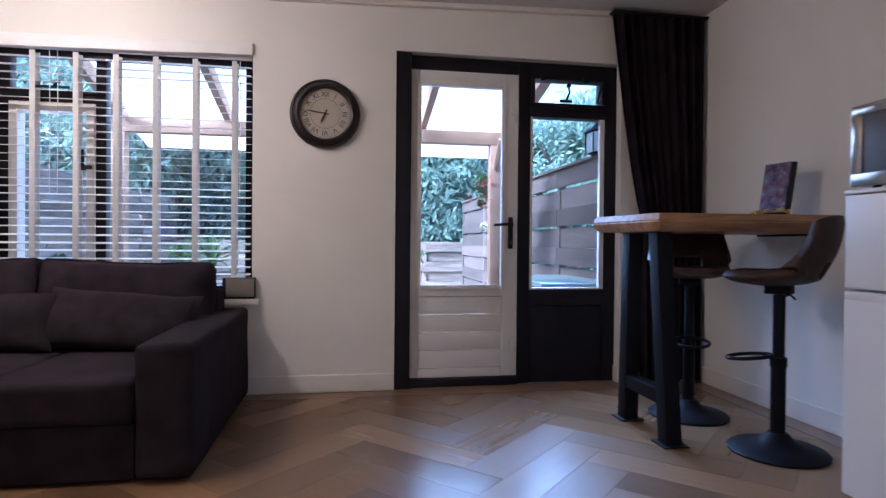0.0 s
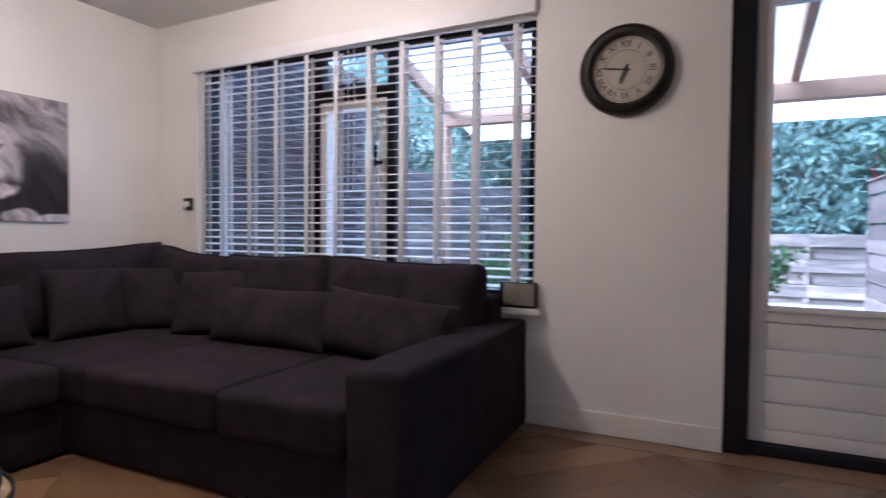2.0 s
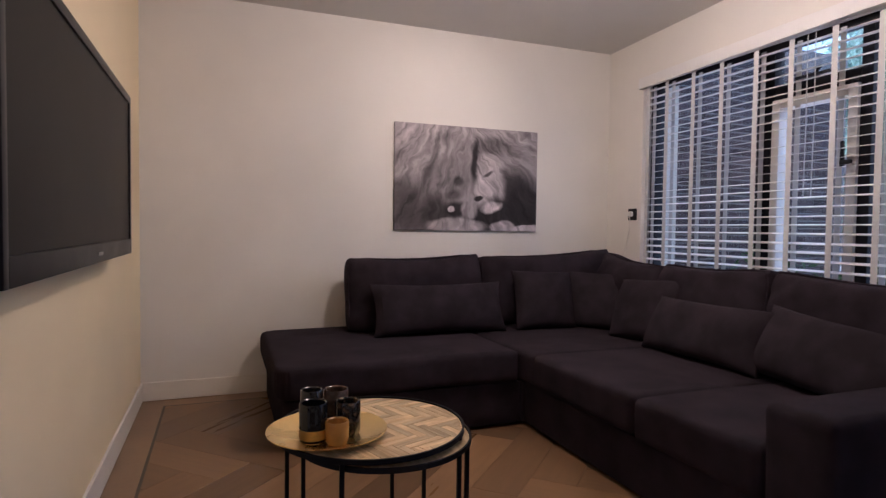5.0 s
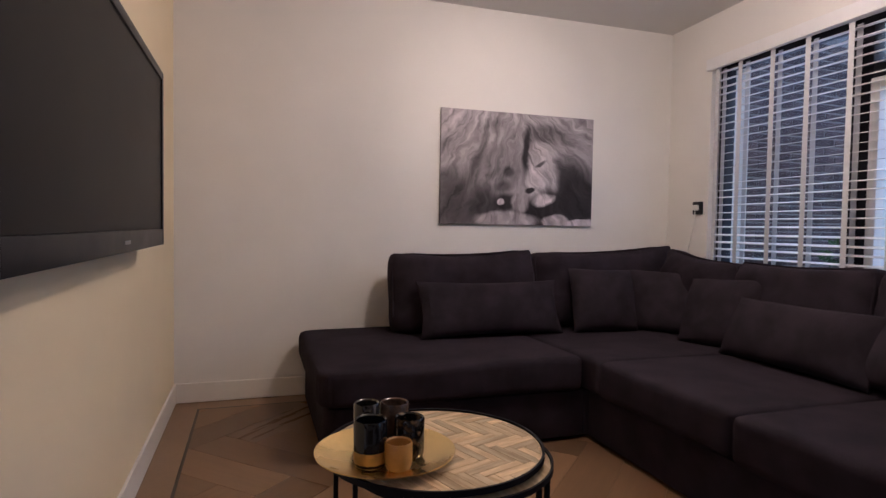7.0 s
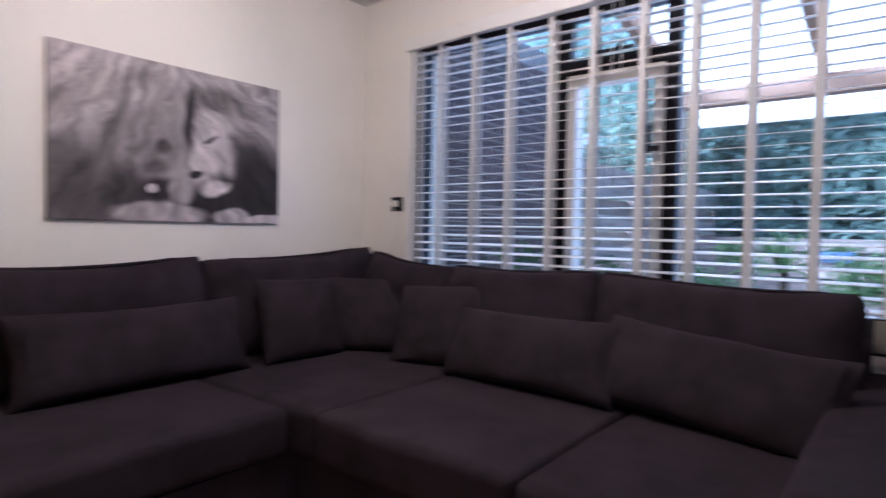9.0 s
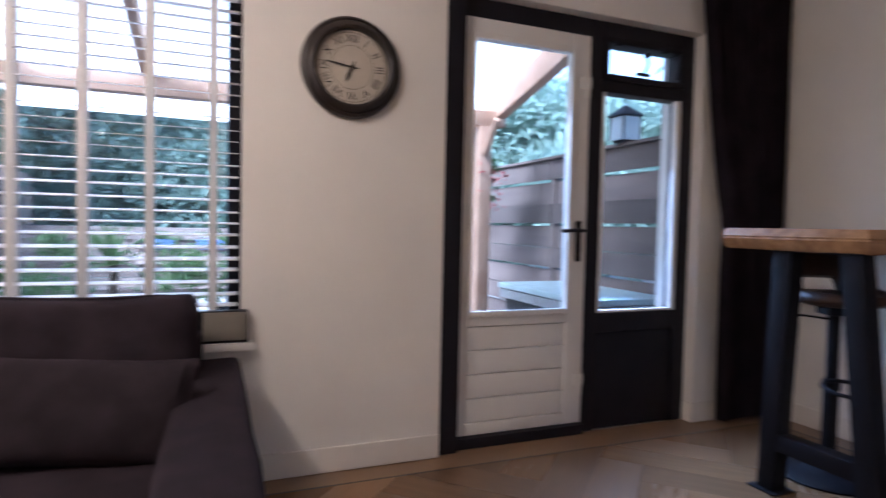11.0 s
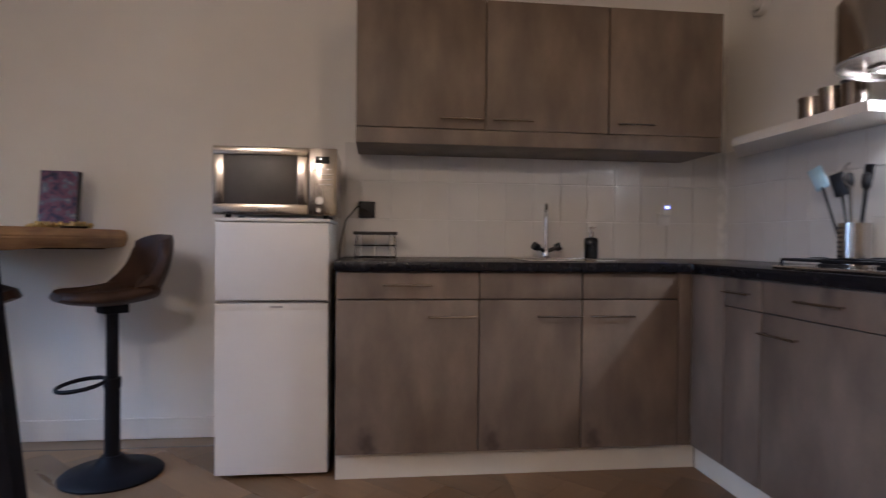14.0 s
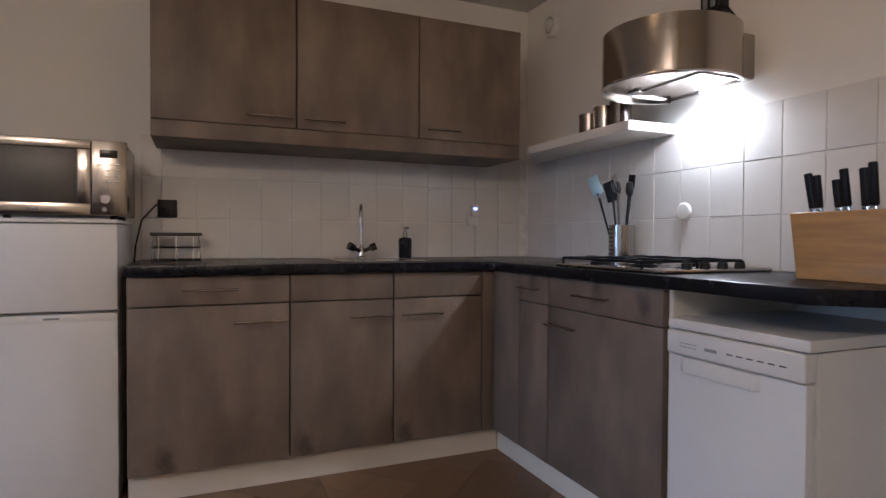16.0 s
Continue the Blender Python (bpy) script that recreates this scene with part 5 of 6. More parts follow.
for r in range(4):
    for c in range(3 if r == 0 else 2):
        part("button", box(MX - 0.003, MX, MY0 + 0.022 + 0.03 * c, MY0 + 0.040 + 0.03 * c, MZ1 - 0.092 - 0.022 * r, MZ1 - 0.085 - 0.022 * r, 0.001), M["chrome"], pn)
part("dial", cyl((MX - 0.018, MY0 + 0.07, MZ0 + 0.062), (MX, MY0 + 0.07, MZ0 + 0.062), 0.017), M["chrome"], pn)
part("button", cyl((MX - 0.006, MY0 + 0.075, MZ0 + 0.022), (MX, MY0 + 0.075, MZ0 + 0.022), 0.009), M["chrome"], pn)
part("badge", box(MX - 0.001, MX, 2.12, 2.16, MZ0 + 0.018, MZ0 + 0.026), M["greyplastic"], dr)
for y in (MY0 + 0.05, MY1 - 0.05):
    for x in (MX + 0.06, 3.10):
        part("foot", cyl((x, y, FZ + 0.016), (x, y, MZ0 + 0.002), 0.014, seg=12), M["blackplastic"], mw)

# ---- kitchen: base units ----
CF, WT, ZD = 2.675, 0.915, 0.756       # door face, worktop top, split between drawer and door


def handle(x0, y0, x1, y1, z, n, parent):
    """A thin bar on two feet that stands off the front along n."""
    off = Vector(n) * 0.024
    a, b = Vector((x0, y0, z)) + off, Vector((x1, y1, z)) + off
    d = (b - a).normalized() * 0.012
    h = part("handle", joined(cyl(a, b, 0.0045, seg=10), cyl(a + d, a + d - off, 0.004, seg=8), cyl(b - d, b - d - off, 0.004, seg=8)), M["steel"], parent, "thin steel bar handle")
    return h


def base_unit(y0, y1, dh, lh, drawer=True, label="grey-brown oak base unit with drawer and door"):
    u = thing("base_cabinet", (2.97, (y0 + y1) / 2, 0.12), label, "cabinet", "kitchen base units")
    part("body", box(CF + 0.02, XE - 0.03, y0 + 0.001, y1 - 0.001, 0.115, WT - 0.041, 0.001), M["cabinet"], u)
    f = part("drawer_front" if drawer else "false_front", box(CF, CF + 0.019, y0 + 0.002, y1 - 0.002, ZD + 0.004, WT - 0.045, 0.0015), M["cabinet"], u)
    if dh:
        handle(CF, dh[0], CF, dh[1], 0.818, (-1, 0, 0), f)
    d = part("door", box(CF, CF + 0.019, y0 + 0.002, y1 - 0.002, 0.118, ZD - 0.002, 0.0015), M["cabinet"], u)
    handle(CF, lh[0], CF, lh[1], 0.686, (-1, 0, 0), d)


base_unit(1.235, 1.828, (1.437, 1.636), (1.253, 1.452))
base_unit(0.789, 1.233, None, (0.793, 0.989), False, "grey-brown oak sink unit with one door")
base_unit(0.353, 0.787, None, (0.563, 0.756), False, "grey-brown oak sink unit beside the corner")
HF = 0.29                                # door face of the run under the hob
cf = thing("corner_filler", (2.65, 0.32, 0.12), "plain oak filler in the corner of the base units", "cabinet")
part("panel", box(CF, CF + 0.019, HF, 0.351, 0.118, WT - 0.045, 0.001), M["cabinet"], cf)
part("panel", box(2.44, CF - 0.001, HF - 0.019, HF, 0.118, WT - 0.045, 0.001), M["cabinet"], cf)


def hob_unit(x0, x1, dh, lh, label):
    u = thing("base_cabinet", ((x0 + x1) / 2, 0.0, 0.12), label, "cabinet", "kitchen base units")
    part("body", box(x0 + 0.001, x1 - 0.001, YK + 0.02, HF - 0.02, 0.115, WT - 0.041, 0.001), M["cabinet"], u)
    f = part("drawer_front", box(x0 + 0.002, x1 - 0.002, HF - 0.019, HF, ZD + 0.002, WT - 0.045, 0.0015), M["cabinet"], u)
    handle(dh[0], HF, dh[1], HF, 0.815, (0, 1, 0), f)
    d = part("door", box(x0 + 0.002, x1 - 0.002, HF - 0.019, HF, 0.118, ZD - 0.002, 0.0015), M["cabinet"], u)
    if lh:
        handle(lh[0], HF, lh[1], HF, 0.684, (0, 1, 0), d)


hob_unit(2.215, 2.438, (2.27, 2.42), None, "narrow grey-brown oak unit beside the corner")
hob_unit(1.59, 2.213, (1.835, 2.026), (2.023, 2.205), "grey-brown oak unit under the hob")
setting("trim_plinth", joined(box(2.722, 2.738, 0.245, 1.828, 0.0, 0.112, 0.001), box(1.59, 2.721, 0.225, 0.243, 0.0, 0.112, 0.001)), M["plinth"], "cream plinth board under the base units")
part_side = solid("end_panel", box(1.572, 1.588, YK + 0.01, HF - 0.02, 0.0, WT - 0.041, 0.001), M["plinth"], "cream end panel beside the dishwasher", "panel")
solid("support_post", box(1.012, 1.05, YK + 0.02, YK + 0.05, 0.0, WT - 0.041, 0.002), M["plinth"], "cream post that carries the worktop end", "post")

worktop = prism([(2.645, 1.835), (2.645, 0.335), (2.635, 0.318), (2.62, 0.312), (1.128, 0.312), (0.96, 0.13), (0.96, YK + 0.002), (XE - 0.002, YK + 0.002), (XE - 0.002, 1.835)], WT - 0.039, WT, 0.004)
solid("worktop", worktop, M["worktop"], "black laminate kitchen worktop in an L shape", "worktop")

dw = thing("dishwasher", (1.375, 0.0, 0), "white slim dishwasher under the end of the worktop", "dishwasher")
DX_0, DX_1 = 1.138, 1.568
part("body", box(DX_0, DX_1, YK + 0.03, 0.255, 0.03, 0.760, 0.004), M["whiteenamel"], dw)
part("lid", box(DX_0 - 0.004, DX_1 + 0.002, YK + 0.03, 0.292, 0.763, 0.793, 0.006), M["whiteenamel"], dw)
dd = part("door", box(DX_0 + 0.004, DX_1 - 0.004, 0.256, 0.292, 0.10, 0.688, 0.008), M["whiteenamel"], dw)
pa = part("control_panel", box(DX_0 + 0.002, DX_1 - 0.002, 0.256, 0.302, 0.691, 0.760, 0.010, 3), M["whiteenamel"], dw)
part("grip", prism([(1.26, 0.293), (1.52, 0.293), (1.50, 0.304), (1.28, 0.304)], 0.643, 0.687, 0.003), M["whiteplastic"], dd)
for k in range(6):
    part("mark", box(1.185 + 0.03 * k, 1.203 + 0.03 * k, 0.3015, 0.3032, 0.721, 0.724), M["ink"], pa)
for k in range(4):
    part("mark", joined(box(1.455 + 0.016 * k, 1.466 + 0.016 * k, 0.3015, 0.3032, 0.726, 0.728), box(1.455 + 0.016 * k, 1.466 + 0.016 * k, 0.3015, 0.3032, 0.716, 0.718)), M["greyplastic"], pa)
part("badge", box(1.385, 1.425, 0.3015, 0.3034, 0.717, 0.726, 0.0005), M["greyplastic"], pa)
part("kick_plate", box(DX_0 + 0.01, DX_1 - 0.01, 0.20, 0.23, 0.0, 0.095, 0.002), M["whiteplastic"], dw)
part("foot", joined(*[cyl((x, y, 0), (x, y, 0.03), 0.015, seg=10) for x in (1.17, 1.54) for y in (-0.18, 0.17)]), M["greyplastic"], dw)

# ---- wall units ----
UX, UZ0, UZ1 = 2.912, 1.513, 2.105
for a, b, h0, h1, lab in ((1.172, 1.762, 1.19, 1.385, "wide grey-brown oak wall cabinet"), (0.585, 1.170, 0.955, 1.14, "wide grey-brown oak wall cabinet"), (0.015, 0.583, 0.368, 0.546, "grey-brown oak wall cabinet beside the hob wall")):
    u = thing("wall_cabinet", (3.1, (a + b) / 2, UZ0), lab, "cabinet", "kitchen wall units")
    part("body", box(UX + 0.019, XE - 0.002, a + 0.001, b - 0.001, UZ0 - 0.002, UZ1, 0.001), M["cabinet"], u)
    d = part("door", box(UX, UX + 0.018, a + 0.002, b - 0.002, UZ0, UZ1, 0.0015), M["cabinet"], u)
    handle(UX, h0, UX, h1, 1.556, (-1, 0, 0), d)
solid("light_pelmet", joined(box(UX + 0.004, XE - 0.004, 0.016, 1.761, 1.441, 1.51, 0.001)), M["cabinet"], "oak strip along the underside of the wall units", "pelmet")

# ---- sink, tap and worktop things ----
sink = thing("sink", (2.98, 0.80, WT), "stainless steel sink set into the worktop", "sink")
part("rim", joined(box(2.76, 3.16, 0.60, 0.615, WT + 0.0005, WT + 0.005, 0.001), box(2.76, 3.16, 0.985, 1.0, WT + 0.0005, WT + 0.005, 0.001), box(2.76, 2.775, 0.616, 0.984, WT + 0.0005, WT + 0.005, 0.001), box(3.145, 3.16, 0.616, 0.984, WT + 0.0005, WT + 0.005, 0.001)), M["chrome"], sink)
part("bowl", box(2.7755, 3.1445, 0.6155, 0.9845, WT + 0.0004, WT + 0.002, 0.0003), M["steel"], sink)
tap = thing("mixer_tap", (3.13, 0.80, WT + 0.005), "chrome two-handle swan-neck kitchen tap", "tap")
TX, TY = 3.185, 0.80
part("base", lathe([(0.0, 0.0), (0.027, 0.0), (0.027, 0.006), (0.02, 0.012), (0.018, 0.05), (0.012, 0.06), (0.0, 0.062)], (TX, TY, WT + 0.001), 24), M["chrome"], tap)
neck = [(TX, TY, WT + 0.05), (TX, TY, WT + 0.18)] + [(TX - 0.072 + 0.072 * math.cos(a), TY + 0.021 * (1 - math.cos(a)), WT + 0.20 + 0.075 * math.sin(a)) for a in [math.pi * k / 12 for k in range(13)]] + [(TX - 0.145, TY + 0.042, WT + 0.165)]
part("spout", tube(neck, 0.0095, 12), M["chrome"], tap)
for s in (-1, 1):
    part("tap_handle", joined(cyl((TX - 0.005, TY, WT + 0.035), (TX - 0.02, TY + 0.045 * s, WT + 0.055), 0.010, seg=12), cyl((TX - 0.02, TY + 0.043 * s, WT + 0.054), (TX - 0.028, TY + 0.072 * s, WT + 0.068), 0.019, 0.021, seg=14)), M["blackgloss"] if s else M["chrome"], tap)
soap = thing("soap_dispenser", (3.14, 0.615, WT), "black soap dispenser with a steel pump", "soap dispenser")
part("bottle", lathe([(0.0, 0.0), (0.030, 0.0), (0.033, 0.01), (0.036, 0.08), (0.036, 0.098), (0.030, 0.108), (0.014, 0.112), (0.0, 0.113)], (3.14, 0.575, WT + 0.0005), 28), M["blackgloss"], soap)
part("pump", joined(cyl((3.14, 0.575, WT + 0.110), (3.14, 0.575, WT + 0.138), 0.012), cyl((3.14, 0.575, WT + 0.138), (3.14, 0.575, WT + 0.158), 0.005), box(3.10, 3.15, 0.567, 0.583, WT + 0.156, WT + 0.166, 0.003)), M["steel"], soap)
rack = thing("wire_rack", (3.1, 1.67, WT), "small chrome wire rack with a dark wooden top", "rack")
part("top_board", box(3.06, 3.22, 1.565, 1.775, WT + 0.112, WT + 0.127, 0.003), M["darkwood"], rack)
for x in (3.07, 3.21):
    part("wire", joined(*[tube([(x, 1.58, WT + 0.115), (x, 1.57, WT + 0.06 if k else WT + 0.004), (x, 1.77, WT + 0.06 if k else WT + 0.004), (x, 1.76, WT + 0.115)], 0.0035, 6) for k in (0, 1)]), M["chrome"], rack)
for y in (1.60, 1.67, 1.74):
    part("wire", tube([(3.07, y, WT + 0.006), (3.07, y, WT + 0.112)], 0.003, 6), M["chrome"], rack)


def socket(where, material, label, lead=None):
    """A square double wall socket on the east wall tiles."""
    x, y, z = where
    s = thing("wall_socket", (x, y, z), label, "socket")
    part("plate", box(x - 0.014, x, y - 0.042, y + 0.042, z, z + 0.084, 0.004), material, s)
    part("insert", cyl((x - 0.022, y, z + 0.042), (x - 0.013, y, z + 0.042), 0.022), material, s)
    return s


s1 = socket((XE - 0.008, 1.715, 1.115), M["blackplastic"], "black wall socket with a plug above the worktop")
part("lead", tube([(3.25, 1.715, 1.15), (3.235, 1.76, 1.17), (3.24, 1.82, 1.10), (3.23, 1.845, 0.98), (3.2, 1.848, 0.9)], 0.004, 6), M["blackplastic"], s1)
s2 = thing("wall_socket", (XE - 0.008, 0.105, 1.10), "white wall socket with a small plug-in device and blue light", "socket")
part("plate", box(XE - 0.02, XE - 0.008, 0.075, 0.145, 1.095, 1.165, 0.004), M["whiteplastic"], s2)
part("device", box(XE - 0.05, XE - 0.02, 0.085, 0.13, 1.15, 1.215, 0.006), M["whiteplastic"], s2)
part("light", box(XE - 0.052, XE - 0.0495, 0.098, 0.117, 1.188, 1.20, 0.001), M["led"], s2, "small blue indicator light")

# ---- hob ----
HX0, HX1, HY0, HY1 = 1.62, 2.20, -0.215, 0.265
hob = thing("gas_hob", (1.9, 0.02, WT), "stainless steel four-burner gas hob with black grates", "hob")
part("plate", box(HX0, HX1, HY0, HY1, WT + 0.0005, WT + 0.013, 0.005), M["steel"], hob)
for x in (1.835, 2.065):
    for y in (-0.095, 0.145):
        b = part("burner", lathe([(0.0, 0.0), (0.046, 0.0), (0.042, 0.010), (0.034, 0.011), (0.034, 0.016), (0.0, 0.018)], (x, y, WT + 0.012), 24), M["blackmetal"], hob)
for y in (-0.095, 0.145):
    pts = [(1.73, y - 0.105, WT + 0.034), (2.17, y - 0.105, WT + 0.034), (2.17, y + 0.105, WT + 0.034), (1.73, y + 0.105, WT + 0.034)]
    bars = [tube(pts, 0.005, 6, True)]
    for x in (1.835, 2.065):
        bars += [tube([(x - 0.10, y, WT + 0.038), (x - 0.025, y, WT + 0.04)], 0.0045, 6), tube([(x + 0.025, y, WT + 0.04), (x + 0.10, y, WT + 0.038)], 0.0045, 6), tube([(x, y - 0.105, WT + 0.036), (x, y - 0.025, WT + 0.04)], 0.0045, 6), tube([(x, y + 0.025, WT + 0.04), (x, y + 0.105, WT + 0.036)], 0.0045, 6)]
    for px, py, pz in pts:
        bars.append(cyl((px, py, WT + 0.0125), (px, py, pz), 0.005, seg=8))
    part("grate", joined(*bars), M["blackmetal"], hob)
for k in range(4):
    y = -0.12 + 0.08 * k
    part("knob", joined(cyl((1.67, y, WT + 0.0125), (1.67, y, WT + 0.03), 0.018, 0.016), box(1.654, 1.686, y - 0.004, y + 0.004, WT + 0.03, WT + 0.037, 0.002)), M["blackplastic"], hob)

# ---- cooker hood ----
hood = thing("cooker_hood", (1.92, YK, 1.56), "brushed steel curved cooker hood with bright lights below", "cooker hood")
HCX, HCY, HZ0, HZ1, HR = 1.896, -0.018, 1.578, 1.772, 0.24
arc = [(HCX + HR * math.cos(a), HCY + HR * math.sin(a)) for a in [math.pi * (k / 36 * 1.5 - 0.25) for k in range(37)]]
outer = arc
inner = [(HCX + (x - HCX) * 0.985, YK + 0.002 + (y - YK - 0.002) * 0.985) for x, y in outer]
bm = bmesh.new()
L = [[bm.verts.new((x, y, z)) for x, y in ring_] for ring_, z in ((outer, HZ0), (outer, HZ1), (inner, HZ1), (inner, HZ0))]
for a, b in ((0, 1), (1, 2), (2, 3), (3, 0)):
    for i in range(len(outer) - 1):
        bm.faces.new((L[a][i], L[a][i + 1], L[b][i + 1], L[b][i]))
part("shell", bm, M["steel"], hood)
part("filter_plate", prism([(HCX + (x - HCX) * 0.98, YK + 0.004 + (y - YK - 0.004) * 0.98) for x, y in outer], HZ0 + 0.012, HZ0 + 0.018), M["steel"], hood)
part("lip", joined(tube([(x, y, HZ0) for x, y in arc], 0.005, 8)), M["chrome"], hood)
part("filter_frame", joined(box(1.72, 2.08, YK + 0.06, YK + 0.068, HZ0 + 0.006, HZ0 + 0.0115), box(1.72, 2.08, YK + 0.27, YK + 0.278, HZ0 + 0.006, HZ0 + 0.0115), box(1.72, 1.728, YK + 0.07, YK + 0.268, HZ0 + 0.006, HZ0 + 0.0115), box(2.072, 2.08, YK + 0.07, YK + 0.268, HZ0 + 0.006, HZ0 + 0.0115)), M["chrome"], hood)
part("catch", box(1.99, 2.05, YK + 0.285, YK + 0.31, HZ0 + 0.003, HZ0 + 0.0115, 0.003), M["chrome"], hood)
for x in (1.89,):
    part("light_lens", lathe([(0.0, -0.004), (0.028, -0.003), (0.032, 0.003), (0.0, 0.004)], (x, YK + 0.055, HZ0 + 0.004), 20), M["bulb"], hood, "bright hood light")
part("motor_box", box(1.735, HCX + 0.16, YK + 0.002, YK + 0.10, HZ0 + 0.02, HZ1 - 0.015, 0.004), M["steel"], hood)
lead = thing("hood_lead", (1.80, YK, 1.757), "dark junction box and cable above the cooker hood", "cable")
part("junction_box", box(1.85, 1.935, YK, YK + 0.055, 1.875, 1.965, 0.004), M["blackplastic"], lead)
part("box_face", joined(box(1.865, 1.885, YK + 0.055, YK + 0.059, 1.90, 1.94, 0.002), box(1.90, 1.92, YK + 0.055, YK + 0.059, 1.90, 1.94, 0.002)), M["greyplastic"], lead)
part("cable", tube([(1.86, YK + 0.04, 1.89), (1.83, YK + 0.06, 1.885), (1.80, YK + 0.065, 1.865), (1.775, YK + 0.055, 1.825), (1.765, YK + 0.05, 1.79)], 0.0055, 8), M["blackplastic"], lead)
part("plug", lathe([(0.0, 0.0), (0.016, 0.0), (0.018, 0.02), (0.013, 0.04), (0.0, 0.045)], (1.765, YK + 0.05, 1.757), 16), M["whiteplastic"], lead)

# ---- shelf and what stands on it ----
sh = thing("wall_shelf", (2.6, YK, 1.45), "narrow white floating wall shelf", "shelf")
part("board", prism([(3.20, YK + 0.001), (2.10, YK + 0.001), (2.10, YK + 0.255), (2.86, YK + 0.255)], 1.462, 1.502, 0.003), M["trim"], sh)
for i, (x, r, h) in enumerate(((2.48, 0.046, 0.085), (2.37, 0.048, 0.098), (2.26, 0.046, 0.10))):
    c = thing("canister", (x, YK + 0.16, 1.5025), "small brushed steel canister on the shelf", "canister", "canisters on the shelf")
    part("can", lathe([(0.0, 0.0), (r, 0.0), (r, h), (0.0, h)], (x, YK + 0.16, 1.5025), 28), M["steel"], c)
    part("lid", lathe([(0.0, 0.0), (r + 0.002, 0.0), (r + 0.002, 0.012), (0.0, 0.014)], (x, YK + 0.16, 1.503 + h), 28), M["blackplastic"] if i == 2 else M["steel"], c)

ut = thing("utensil_holder", (2.31, -0.14, WT), "perforated steel utensil holder full of kitchen tools", "utensil holder")
UXc, UYc = 2.305, -0.15
part("cup", lathe([(0.0, 0.0), (0.055, 0.0), (0.055, 0.17), (0.052, 0.17), (0.052, 0.006), (0.0, 0.006)], (UXc, UYc, WT + 0.0005), 32), M["steel"], ut)
for r in range(8):
    for k in range(3):
        a = radians(60 + 14 * k)
        part("hole", cyl((UXc + 0.0545 * math.cos(a), UYc + 0.0545 * math.sin(a), WT + 0.025 + 0.018 * r), (UXc + 0.0558 * math.cos(a), UYc + 0.0558 * math.sin(a), WT + 0.025 + 0.018 * r), 0.0045, seg=8), M["black"], ut)
tools = ((0.13, 0.03, 0.30, "blade"), (0.075, -0.01, 0.27, "blackplastic"), (0.02, 0.01, 0.31, "blackplastic"), (-0.01, 0.03, 0.29, "steel"), (-0.045, -0.01, 0.31, "blackplastic"), (-0.07, 0.02, 0.30, "blackplastic"))
for i, (dx, dy, h, mk) in enumerate(tools):
    a, b = Vector((UXc + dx * 0.2, UYc + dy * 0.3, WT + 0.02)), Vector((UXc + dx, UYc + dy, WT + 0.02 + h))
    t = part("utensil", tube([a, a.lerp(b, 0.7), b], [0.004, 0.005, 0.006], 8), M[mk] if mk != "blade" else M["blackplastic"], ut)
    if i in (0, 1):
        bm = box(-0.028, 0.028, -0.003, 0.003, -0.01, 0.085, 0.004)
        bmesh.ops.transform(bm, matrix=Matrix.Translation(b) @ pose(0, 0, 0, 0, 25 if i == 0 else 18, 20), verts=bm.verts)
        part("head", bm, M[mk], t)
    elif i in (2, 5):
        bm = lathe([(0.0, -0.035), (0.014, -0.02), (0.017, 0.0), (0.013, 0.03), (0.0, 0.038)], (0, 0, 0), 16)
        bmesh.ops.transform(bm, matrix=Matrix.Translation(b), verts=bm.verts)
        part("head", bm, M[mk], t)
    elif i == 3:
        part("head", joined(*[tube([b + Vector((0.03 * math.cos(q) * math.sin(w), 0.03 * math.sin(q) * math.sin(w), 0.045 - 0.045 * math.cos(w))) for w in [math.pi * z / 10 for z in range(11)]], 0.0015, 5) for q in (0, 1.05, 2.1)]), M["chrome"], t)
    else:
        bm = box(-0.02, 0.02, -0.004, 0.004, 0.0, 0.06, 0.004)
        bmesh.ops.transform(bm, matrix=Matrix.Translation(b) @ pose(0, 0, 0, 0, -8, 0), verts=bm.verts)
        part("head", bm, M[mk], t)

kb = thing("knife_block", (1.3, -0.07, WT), "beech knife block holding eight black-handled knives", "knife block")
bm = box(1.075, 1.37, -0.12, 0.02, WT + 0.0005, 1.102, 0.008, 3)
for v in bm.verts:
    v.co.x += 0.025 * (v.co.z - WT) / 0.2 * (1 if v.co.x > 1.3 else 0.2)
part("block", bm, M["beech"], kb)
part("label_mark", box(1.19, 1.30, 0.0202, 0.021, WT + 0.018, WT + 0.032, 0.0002), M["goldsat"], kb)
part("base_board", box(1.12, 1.36, 0.0215, 0.032, WT + 0.0005, WT + 0.05, 0.003), M["beech"], kb)
for k, (x, h, tilt) in enumerate(((1.425, 0.115, 6), (1.395, 0.105, 2), (1.352, 0.09, 4), (1.318, 0.115, 3), (1.283, 0.115, 1), (1.25, 0.125, 0), (1.215, 0.105, 0), (1.185, 0.105, -2))):
    bm = box(-0.0095, 0.0095, -0.008, 0.008, 0.012, h, 0.005)
    m = pose(x - 0.058, -0.05 + 0.02 * (k % 2), 1.102, -6, tilt, 0)
    bmesh.ops.transform(bm, matrix=m, verts=bm.verts)
    kn = part("knife", bm, M["blackplastic"], kb, "black knife handle")
    bm = box(-0.0085, 0.0085, -0.007, 0.007, -0.03, 0.0125, 0.002)
    bmesh.ops.transform(bm, matrix=m, verts=bm.verts)
    part("bolster", bm, M["chrome"], kn)

